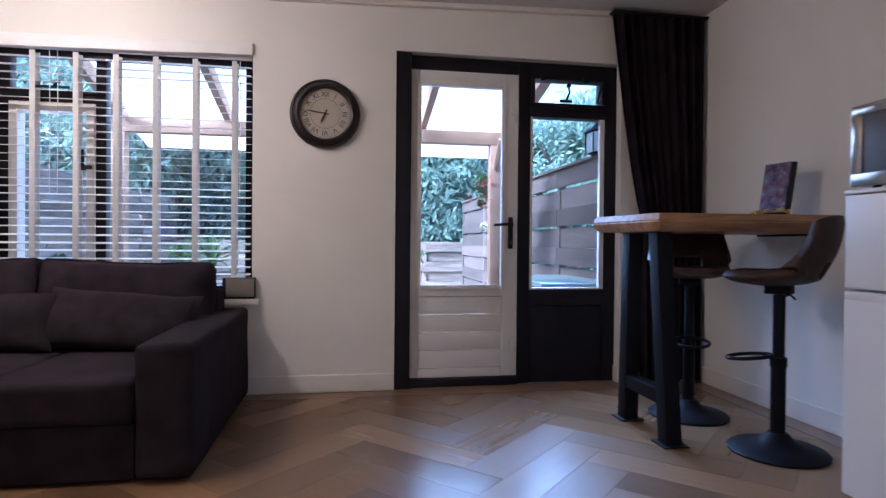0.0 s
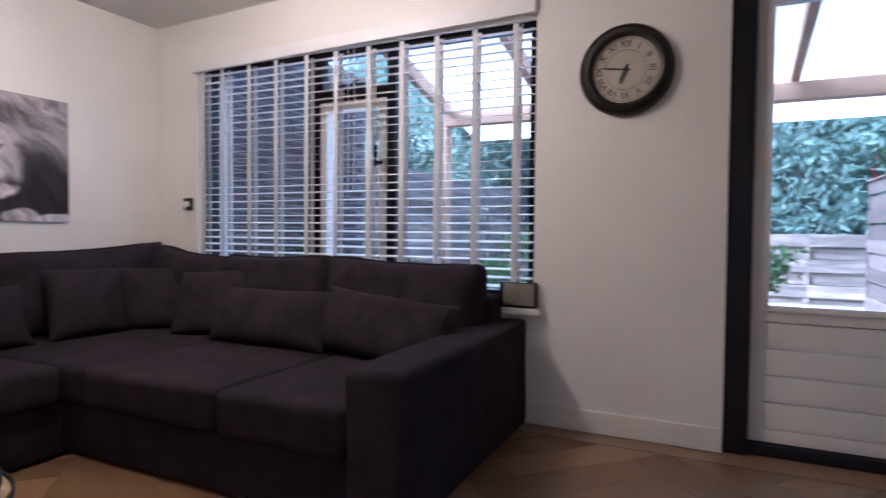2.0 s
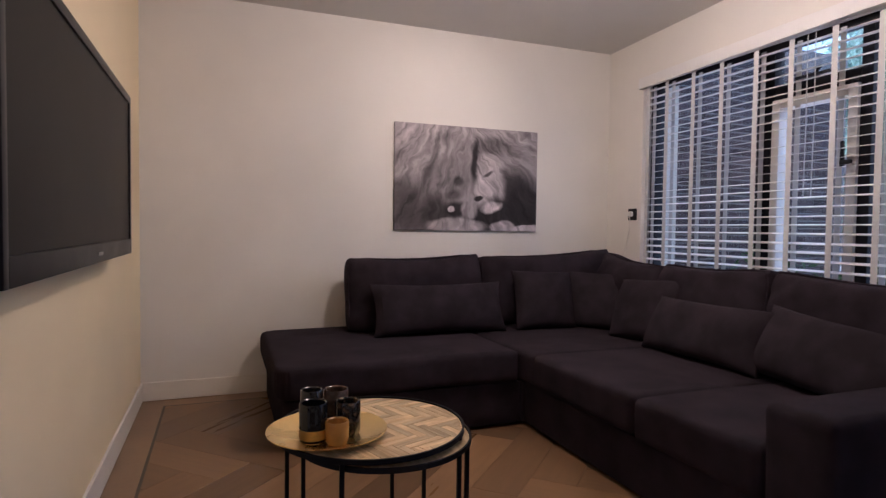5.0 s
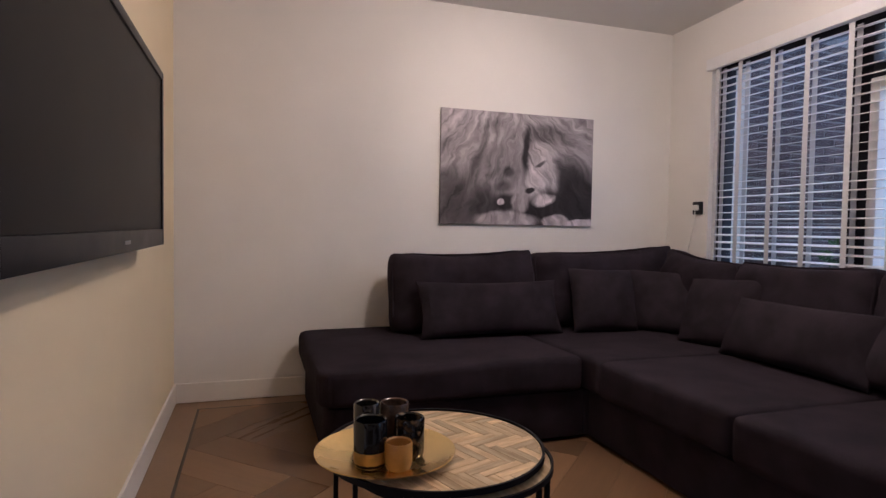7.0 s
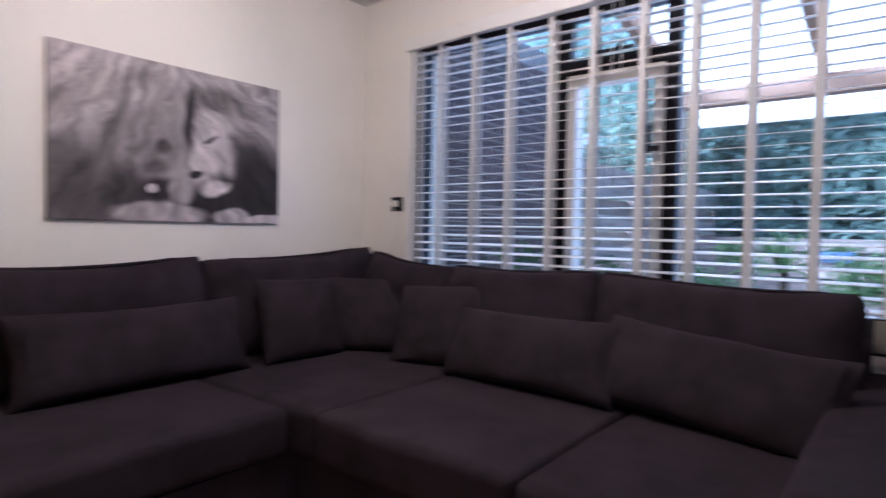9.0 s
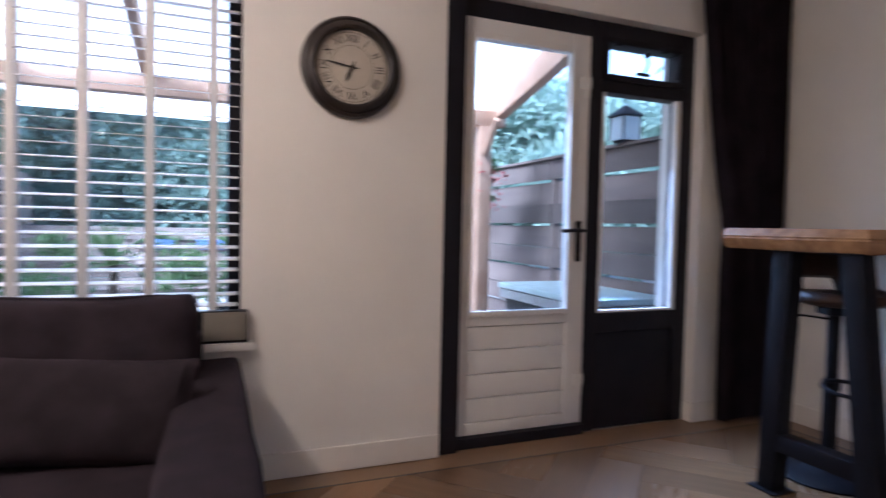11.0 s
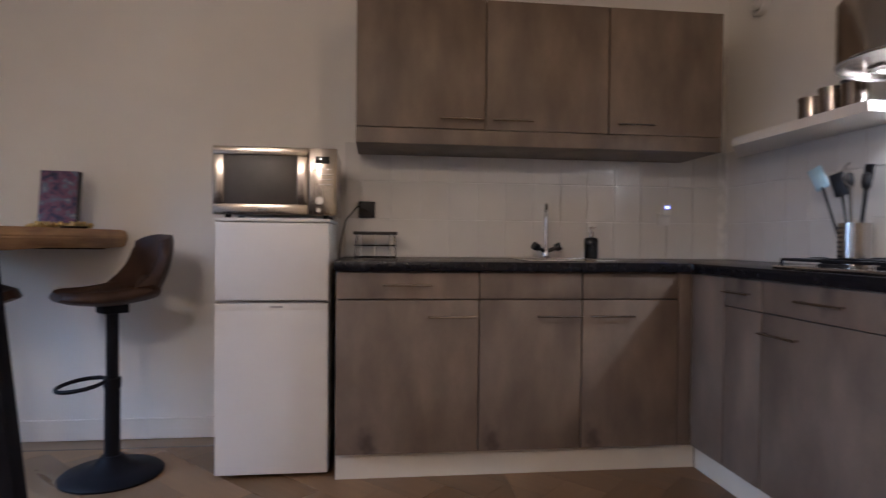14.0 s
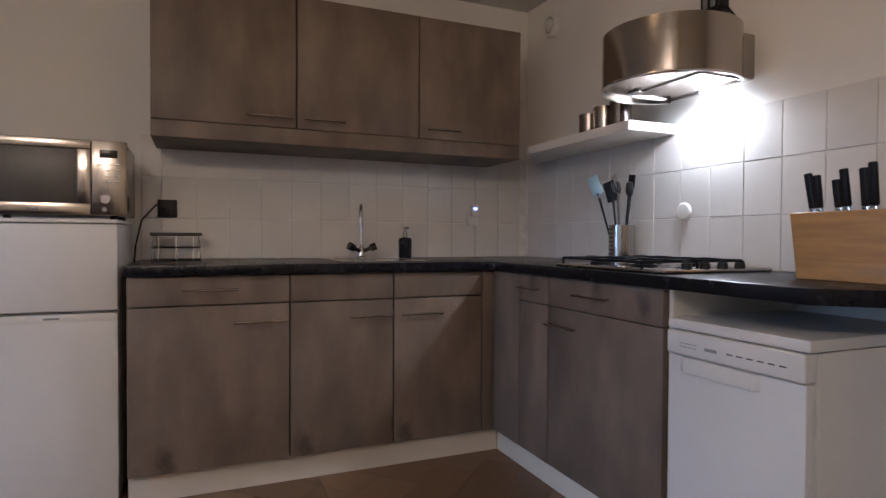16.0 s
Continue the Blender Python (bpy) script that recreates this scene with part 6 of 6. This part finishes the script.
solid("wall_plug_cover", lathe([(0.0, 0.0), (0.036, 0.0), (0.036, 0.005), (0.030, 0.010), (0.0, 0.012)], (2.045, YK + 0.009, 1.138), 32, pose(0, 0, 0, -90, 0, 0)), M["whiteplastic"], "round white cover plate on the tiles", "cover plate")
rv = thing("wall_vent", (3.02, YK, 2.20), "round white air vent high on the wall", "vent")
part("rim", lathe([(0.045, 0.0), (0.062, 0.0), (0.064, 0.02), (0.058, 0.034), (0.047, 0.036), (0.042, 0.02), (0.045, 0.0)], (3.02, YK + 0.001, 2.215), 36, pose(0, 0, 0, -90, 0, 0)), M["whiteplastic"], rv)
part("cap", lathe([(0.0, 0.0), (0.012, 0.0), (0.012, 0.022), (0.034, 0.026), (0.034, 0.034), (0.02, 0.042), (0.0, 0.044)], (3.02, YK + 0.001, 2.215), 32, pose(0, 0, 0, -90, 0, 0)), M["whiteplastic"], rv)

# ---- garden ----
# Ground colour lightened to brighten the fence gaps and bounce light upwards.
setting("ground", box(-60, 60, YN + T, 90, -0.25, -0.10), M["paving"], "garden ground paled to bounce light, running on to the distance")
pav = setting("pavement", box(-2.2, 3.0, YN + T, 7.4, -0.10, -0.07), M["mortar"], "grey concrete paving behind the house")
FXX = 3.04
fen = thing("garden_fence", (FXX, 7.4, -0.1), "weathered horizontal board fence with staggered boards", "fence", kind="structure")
zt = 1.60
for seg in range(4):
    y0 = YN + T + 0.02 + seg * 1.55
    for k in range(9):
        z1 = zt - 0.185 * k
        side = 0.015 if k % 2 else -0.015
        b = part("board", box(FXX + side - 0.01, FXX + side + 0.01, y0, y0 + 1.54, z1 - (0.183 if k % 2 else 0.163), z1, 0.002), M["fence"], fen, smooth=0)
    part("post", box(FXX - 0.012, FXX + 0.058, y0 + 1.50, y0 + 1.57, -0.1, zt - 0.02, 0.004), M["fence"], fen)
part("cap_rail", box(FXX - 0.05, FXX + 0.05, YN + T + 0.02, 10.5, zt + 0.002, zt + 0.025, 0.003), M["fence"], fen)
back = thing("back_fence", (0.5, 11.2, -0.1), "low weathered board fence across the end of the garden", "fence", kind="structure")
for seg in range(4):
    x0 = -2.2 + seg * 1.55
    for k in range(6):
        z1 = 0.92 - 0.185 * k
        side = 0.024 if k % 2 else -0.024
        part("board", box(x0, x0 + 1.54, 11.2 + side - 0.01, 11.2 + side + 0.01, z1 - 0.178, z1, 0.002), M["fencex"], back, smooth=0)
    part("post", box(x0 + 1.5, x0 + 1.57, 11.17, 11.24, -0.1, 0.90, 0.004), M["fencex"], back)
lefty = thing("side_fence", (-2.25, 10.4, -0.1), "weathered board fence beyond the brick wall", "fence", kind="structure")
for seg in range(4):
    y0 = 6.7 + seg * 1.9
    for k in range(9):
        z1 = 1.70 - 0.185 * k - 0.03 * (seg % 2)
        side = 0.024 if k % 2 else -0.024
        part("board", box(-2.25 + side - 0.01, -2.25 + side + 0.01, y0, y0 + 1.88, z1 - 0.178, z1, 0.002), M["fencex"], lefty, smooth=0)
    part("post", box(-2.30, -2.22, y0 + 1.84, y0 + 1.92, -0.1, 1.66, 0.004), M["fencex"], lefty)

# brick garden wall
gw = thing("wall_garden", (-2.2, 5.4, -0.1), "purple-brown brick side wall of the garden", "wall", kind="structure")
part("core", box(-2.42, -2.205, YN + T, 6.65, -0.1, 2.55), M["mortar"], gw, smooth=0)
bme = mesh_of("brick", box(-0.05, 0.006, -0.103, 0.103, -0.0265, 0.0265, 0.003, 1), M["brick"], 0)
count = 0
for r in range(40):
    for c in range(11):
        y = YN + T + 0.105 + 0.216 * c + (0.108 if r % 2 else 0)
        z = -0.06 + 0.065 * r
        if y + 0.103 > 6.66 or z > 2.52 or z < 0.45 or count >= 300:
            continue
        ob = new("brick", bme)
        ob.parent = gw
        ob.location = (-2.205 - gw.location.x + random.uniform(-0.001, 0.001), y - gw.location.y, z - gw.location.z)
        count += 1

# canopy over the terrace
can = thing("terrace_canopy", (0.5, 5.2, -0.08), "timber terrace canopy with a milky sheet roof", "canopy", kind="structure")
for x, y in ((2.42, 6.0), (-0.95, 6.0)):
    part("post", box(x - 0.055, x + 0.055, y - 0.055, y + 0.055, -0.08, 1.84, 0.006), M["beam"], can)
part("front_beam", box(-1.0, 2.60, 5.95, 6.06, 1.842, 1.965, 0.006), M["beam"], can)


def rafter(x, w=0.06, h=0.12):
    bm = box(x - w / 2, x + w / 2, YN + T + 0.02, 6.12, 0, h, 0.004)
    for v in bm.verts:
        v.co.z += 1.968 + (6.0 - v.co.y) * 0.24
    return bm


for x in (-0.95, -0.05, 0.85, 1.72):
    part("rafter", rafter(x), M["beam"], can)
edge_rafter = rafter(2.55, 0.09, 0.19)
bmesh.ops.translate(edge_rafter, vec=(0, 0, -0.07), verts=edge_rafter.verts)
part("edge_rafter", edge_rafter, M["beam"], can)
bm = box(-1.02, 2.62, YN + T + 0.02, 6.96, 0, 0.012)
for v in bm.verts:
    v.co.z += 2.093 + (6.0 - v.co.y) * 0.24
roof = part("roof_sheet", bm, M["polycarb"], can, "milky translucent roof sheet")
roof.visible_shadow = False
bm = tube([(2.42, 5.75, 1.86), (2.42, 5.95, 1.62)], 0.03, 8)
part("brace", bm, M["beam"], can)


# leaves and plants
def leaf_cloud(name, centre, radii, count, size, material, parent=None, seed=0, clumps=18):
    """Many small tilted leaves in uneven clumps, with gaps between."""
    rnd = random.Random(seed)
    cs = []
    for _ in range(clumps):
        while True:
            p = Vector((rnd.uniform(-1, 1), rnd.uniform(-1, 1), rnd.uniform(-1, 1)))
            if p.length < 1:
                break
        cs.append((p, rnd.uniform(0.18, 0.42)))
    verts, faces = [], []
    for _ in range(count):
        c, s = rnd.choice(cs)
        p = c + Vector((rnd.gauss(0, s * 0.55), rnd.gauss(0, s * 0.55), rnd.gauss(0, s * 0.45)))
        p = Vector((centre[0] + p.x * radii[0], centre[1] + p.y * radii[1], centre[2] + p.z * radii[2]))
        m = Euler((rnd.uniform(-1.2, 1.2), rnd.uniform(-1.2, 1.2), rnd.uniform(0, 6.3))).to_matrix()
        L_, w = size * rnd.uniform(0.6, 1.3), size * rnd.uniform(0.25, 0.5)
        n = len(verts)
        verts += [tuple(p + m @ Vector(q)) for q in ((-L_, 0, 0), (0, -w, 0.1 * L_), (L_, 0, -0.15 * L_), (0, w, 0.1 * L_))]
        faces.append((n, n + 1, n + 2, n + 3))
    me = bpy.data.meshes.new(name)
    me.from_pydata(verts, [], faces)
    me.materials.append(material)
    ob = new(name, me)
    if parent:
        me.transform(Matrix.Translation(-origin(parent)))
        ob.parent = parent
    return ob


def tree(x, y, h, r, seed):
    t = thing("garden_tree", (x, y, -0.2), "broad leafy green tree beyond the garden fence", "tree", "trees behind the garden")
    rnd = random.Random(seed)
    part("trunk", tube([(x, y, -0.2), (x + 0.1, y, h * 0.3), (x - 0.05, y + 0.1, h * 0.55), (x, y, h * 0.8)], [0.22, 0.17, 0.12, 0.05], 10), M["bark"], t)
    for k in range(6):
        a = rnd.uniform(0, 6.3)
        z0 = h * rnd.uniform(0.3, 0.6)
        part("limb", tube([(x, y, z0), (x + 0.5 * r * math.cos(a), y + 0.5 * r * math.sin(a), z0 + 0.12 * h), (x + 0.85 * r * math.cos(a), y + 0.85 * r * math.sin(a), z0 + 0.3 * h)], [0.08, 0.05, 0.02], 6), M["bark"], t)
    leaf_cloud("crown", (x, y, h * 0.55), (r, r, h * 0.45), 24000, 0.115, M["hazeleaf"], t, seed, 60)


for i, (x, y, h, r) in enumerate(((-6.5, 15, 6.0, 2.8), (-2.8, 14.0, 5.0, 2.5), (0.6, 15.0, 4.6, 2.5), (3.6, 14.5, 4.4, 2.3), (7.0, 13.5, 4.2, 2.4), (9.5, 10.0, 3.9, 2.4), (6.6, 8.0, 2.9, 1.7))):
    tree(x, y, h, r, 50 + i)
hd = leaf_cloud("hedge", (1.5, 12.6, 1.2), (6.0, 0.6, 1.4), 26000, 0.10, M["hazeleaf"], None, 77, 60)
tagged(hd, "dense green hedge behind the back fence", "hedge", "", "stuff")


def fan_palm(x, y, z, h, n, length, seed):
    t = thing("potted_palm", (x, y, z), "green spiky palm in a dark pot on the terrace", "plant", "terrace plants")
    rnd = random.Random(seed)
    part("pot", lathe([(0.0, 0.0), (0.13, 0.0), (0.17, 0.26), (0.18, 0.28), (0.16, 0.28), (0.15, 0.24), (0.0, 0.24)], (x, y, z), 24), M["blackplastic"], t)
    part("stem", tube([(x, y, z + 0.24), (x + 0.02, y, z + h)], [0.045, 0.03], 8), M["bark"], t)
    for k in range(n):
        a, e = rnd.uniform(0, 6.3), rnd.uniform(0.1, 1.35)
        bm = bmesh.new()
        rows = []
        for q in range(6):
            f = q / 5
            rr = length * f * rnd.uniform(0.97, 1.0)
            p = Vector((x + math.cos(a) * rr * math.cos(e), y + math.sin(a) * rr * math.cos(e), z + h + rr * math.sin(e) - 0.45 * length * f ** 2.2))
            w = 0.022 * (1 - f) ** 0.7 + 0.001
            s = Vector((-math.sin(a), math.cos(a), 0)) * w
            rows.append((bm.verts.new(p - s), bm.verts.new(p + Vector((0, 0, -w * 0.5))), bm.verts.new(p + s)))
        for r0, r1 in zip(rows, rows[1:]):
            bm.faces.new((r0[0], r0[1], r1[1], r1[0]))
            bm.faces.new((r0[1], r0[2], r1[2], r1[1]))
        part("frond", bm, M["leaf"], t, smooth=60)


fan_palm(-0.35, 6.75, -0.08, 0.75, 34, 0.62, 5)
fan_palm(-0.9, 5.5, -0.08, 0.35, 26, 0.55, 6)
fan_palm(0.55, 7.6, -0.08, 0.85, 28, 0.6, 8)
for i, (x, y, z, r) in enumerate(((-1.75, 5.3, 0.25, 0.45), (-1.6, 6.1, 0.2, 0.45), (1.45, 7.6, 0.45, 0.42), (0.2, 8.6, 0.35, 0.5), (-1.2, 8.3, 0.3, 0.5))):
    s = thing("garden_shrub", (x, y, -0.1), "small leafy garden shrub", "shrub", "garden shrubs")
    part("stem", tube([(x, y, -0.1), (x + 0.02, y, z)], [0.03, 0.012], 8), M["bark"], s)
    leaf_cloud("leaves", (x, y, z + 0.15), (r, r, r * 0.8), 900, 0.05, M["leaf"], s, 90 + i, 14)

bk = thing("flower_basket", (2.52, 6.3, 1.35), "hanging basket with red flowers beside the canopy post", "flower basket")
part("basket", lathe([(0.0, 0.0), (0.09, 0.02), (0.14, 0.12), (0.15, 0.14), (0.13, 0.14), (0.0, 0.10)], (2.50, 6.25, 1.30), 20), M["bark"], bk)
leaf_cloud("foliage", (2.50, 6.25, 1.42), (0.22, 0.22, 0.20), 700, 0.03, M["leaf"], bk, 31, 10)
leaf_cloud("blossom", (2.50, 6.22, 1.36), (0.28, 0.26, 0.28), 160, 0.022, M["petal"], bk, 32, 14)
part("hanger", tube([(2.50, 6.25, 1.44), (2.46, 6.1, 1.82)], 0.004, 6), M["blackmetal"], bk)
wf = thing("flower_pot", (2.55, 7.3, 1.0), "white flowers in a pot on the fence side", "flower pot")
part("pot", lathe([(0.0, 0.0), (0.08, 0.0), (0.11, 0.16), (0.0, 0.15)], (2.86, 7.3, 0.86), 18), M["zinc"], wf)
part("bracket", box(2.80, 3.0, 7.28, 7.32, 0.845, 0.86), M["blackmetal"], wf)
leaf_cloud("blossom", (2.84, 7.3, 1.10), (0.25, 0.35, 0.12), 400, 0.035, M["petalw"], wf, 33, 12)
leaf_cloud("foliage", (2.86, 7.3, 1.04), (0.22, 0.3, 0.12), 300, 0.035, M["leaf"], wf, 34, 10)
for i, x in enumerate((-0.35, 0.35, 1.0)):
    pb = thing("planter_box", (x, 11.1, 0.62), "blue planter box hanging on the back fence", "planter", "planters on the back fence")
    part("box", box(x - 0.19, x + 0.19, 11.01, 11.15, 0.60, 0.75, 0.01), M["zinc"], pb)
    leaf_cloud("foliage", (x, 11.08, 0.80), (0.2, 0.08, 0.08), 220, 0.03, M["petalw"] if i == 1 else M["leaf"], pb, 35 + i, 8)

st = thing("storage_box", (2.72, 4.9, -0.07), "low storage box with a pale plastic lid by the fence", "storage box")
part("lid", box(2.36, 2.98, 4.42, 5.55, 0.575, 0.615, 0.012), M["teal"], st, "pale plastic lid")
part("body", box(2.40, 2.95, 4.46, 5.5, -0.07, 0.50, 0.012), M["blackplastic"], st)
part("band", box(2.37, 2.97, 4.43, 5.54, 0.505, 0.57, 0.008), M["greyplastic"], st)
ln = thing("lantern", (FXX - 0.02, 4.98, 1.627), "square black garden lantern on the fence rail", "lantern")
LXX, LYY = FXX - 0.02, 4.98
part("base", box(LXX - 0.06, LXX + 0.06, LYY - 0.06, LYY + 0.06, 1.627, 1.642, 0.003), M["blackmetal"], ln)
part("glass_box", box(LXX - 0.07, LXX + 0.07, LYY - 0.07, LYY + 0.07, 1.645, 1.80, 0.004), M["lanternglass"], ln, "pale lantern panes")
for sx in (-1, 1):
    for sy in (-1, 1):
        part("corner_bar", box(LXX + sx * 0.073 - 0.004, LXX + sx * 0.073 + 0.004, LYY + sy * 0.073 - 0.004, LYY + sy * 0.073 + 0.004, 1.642, 1.805, 0.001), M["blackmetal"], ln)
part("cap", lathe([(0.0, 0.0), (0.125, 0.0), (0.12, 0.01), (0.04, 0.06), (0.02, 0.075), (0.0, 0.08)], (LXX, LYY, 1.805), 4, pose(0, 0, 0, 0, 0, 45)), M["blackmetal"], ln, smooth=0)
part("ring", tube([(LXX + 0.022 * math.cos(a), LYY, 1.902 + 0.022 * math.sin(a)) for a in [2 * math.pi * k / 16 for k in range(16)]], 0.004, 6, True), M["blackmetal"], ln)

# ---- wall tiles ----
TH, TWD = 0.196, 0.15
tile_e = mesh_of("tile", box(-0.006, 0.0, -0.0738, 0.0738, -0.0963, 0.0963, 0.0012, 1), M["tile"], 0)
tile_k = mesh_of("tile", box(-0.0738, 0.0738, 0.0, 0.006, -0.0963, 0.0963, 0.0012, 1), M["tile"], 0)
te = thing("tiles_east", (XE, 0.8, WT), "white glazed wall tiles behind the sink", "tiles", kind="structure")
part("grout", box(XE - 0.0045, XE, YK + 0.003, 1.828, WT + 0.001, WT + 0.585), M["grout"], te, smooth=0)
tk = thing("tiles_kitchen", (2.0, YK, WT), "white glazed wall tiles behind the hob", "tiles", kind="structure")
part("grout", box(0.93, XE - 0.005, YK, YK + 0.0045, WT + 0.001, WT + 0.585), M["grout"], tk, smooth=0)
tile_cut = mesh_of("tile", box(-0.006, 0.0, -0.0428, 0.0428, -0.0963, 0.0963, 0.0012, 1), M["tile"], 0)
for r in range(3):
    z = WT + 0.0975 + TH * r
    ob = new("tile", tile_cut)
    ob.parent, ob.location = te, (-0.0025, 1.784 - 0.8, z - WT)
    for c in range(14):
        y = 1.74 - TWD * (c + 0.5)
        if y - 0.075 < YK:
            continue
        ob = new("tile", tile_e)
        ob.parent, ob.location = te, (-0.0025 + random.uniform(-0.0003, 0.0003), y - 0.8, z - WT)
    for c in range(16):
        x = 3.27 - TWD * (c + 0.5)
        if x - 0.075 < 0.9 or x + 0.075 > XE:
            continue
        ob = new("tile", tile_k)
        ob.parent, ob.location = tk, (x - 2.0, 0.0025 + random.uniform(-0.0003, 0.0003), z - WT)

# ---- floor planks ----
fl = thing("floor", (0.5, 2.0, 0), "oak herringbone floor with a plain border and dark inlay line", "floor", kind="structure")
EDGE = 0.135
rects = ((XW + EDGE, XE - EDGE, YS + EDGE, YN - EDGE), (XC + EDGE, XE - EDGE, YK + EDGE, YS + EDGE - 0.002))
for x0, x1, y0, y1 in rects:
    for q, run in herringbone(XW - 0.2, XE + 0.2, YK - 0.2, YN + 0.2, 0.72, 0.18, 45, 0.0007):
        poly = clip_rect(q, x0, x1, y0, y1)
        if len(poly) < 3:
            continue
        cx, cy = sum(p[0] for p in poly) / len(poly), sum(p[1] for p in poly) / len(poly)
        ang = radians(45 if run == 0 else 135)
        pts = [((p[0] - cx) * math.cos(-ang) - (p[1] - cy) * math.sin(-ang), (p[0] - cx) * math.sin(-ang) + (p[1] - cy) * math.cos(-ang)) for p in poly]
        keep = [p for i, p in enumerate(pts) if math.hypot(p[0] - pts[i - 1][0], p[1] - pts[i - 1][1]) > 1e-4]
        if len(keep) < 3:
            continue
        ob = new("plank", mesh_of("plank", prism(keep, -0.012, random.uniform(-0.0003, 0.0)), M["plank"], 0))
        ob.parent = fl
        ob.matrix_local = pose(cx - 0.5, cy - 2.0, 0, 0, 0, math.degrees(ang))
S = 0.012
o0, o1 = EDGE - S, EDGE
lines = ((XW + o0, XE - o0, YN - o1, YN - o0), (XW + o0, XC + o0, YS + o0, YS + o1), (XW + o0, XW + o1, YS + o1, YN - o1), (XE - o1, XE - o0, YK + o0, YN - o1), (XC + o0, XC + o1, YK + o0, YS + o0), (XC + o1, XE - o1, YK + o0, YK + o1))
for a in lines:
    part("inlay_strip", box(*a, -0.012, -0.0002), M["strip"], fl, smooth=0)
for a in ((XW, XE, YN - o0 + 0.0005, YN), (XW, XC + o0, YS, YS + o0 - 0.0005), (XW, XW + o0 - 0.0005, YS + o0, YN - o0), (XE - o0 + 0.0005, XE, YK, YN - o0), (XC, XC + o0 - 0.0005, YK, YS), (XC + o0, XE - o0, YK, YK + o0 - 0.0005)):
    part("border_plank", box(*a, -0.012, -0.0004), M["border"], fl, smooth=0)
part("door_mat_strip", box(DX0, DX1, YN, YN + 0.065, -0.012, -0.0004), M["border"], fl, smooth=0)
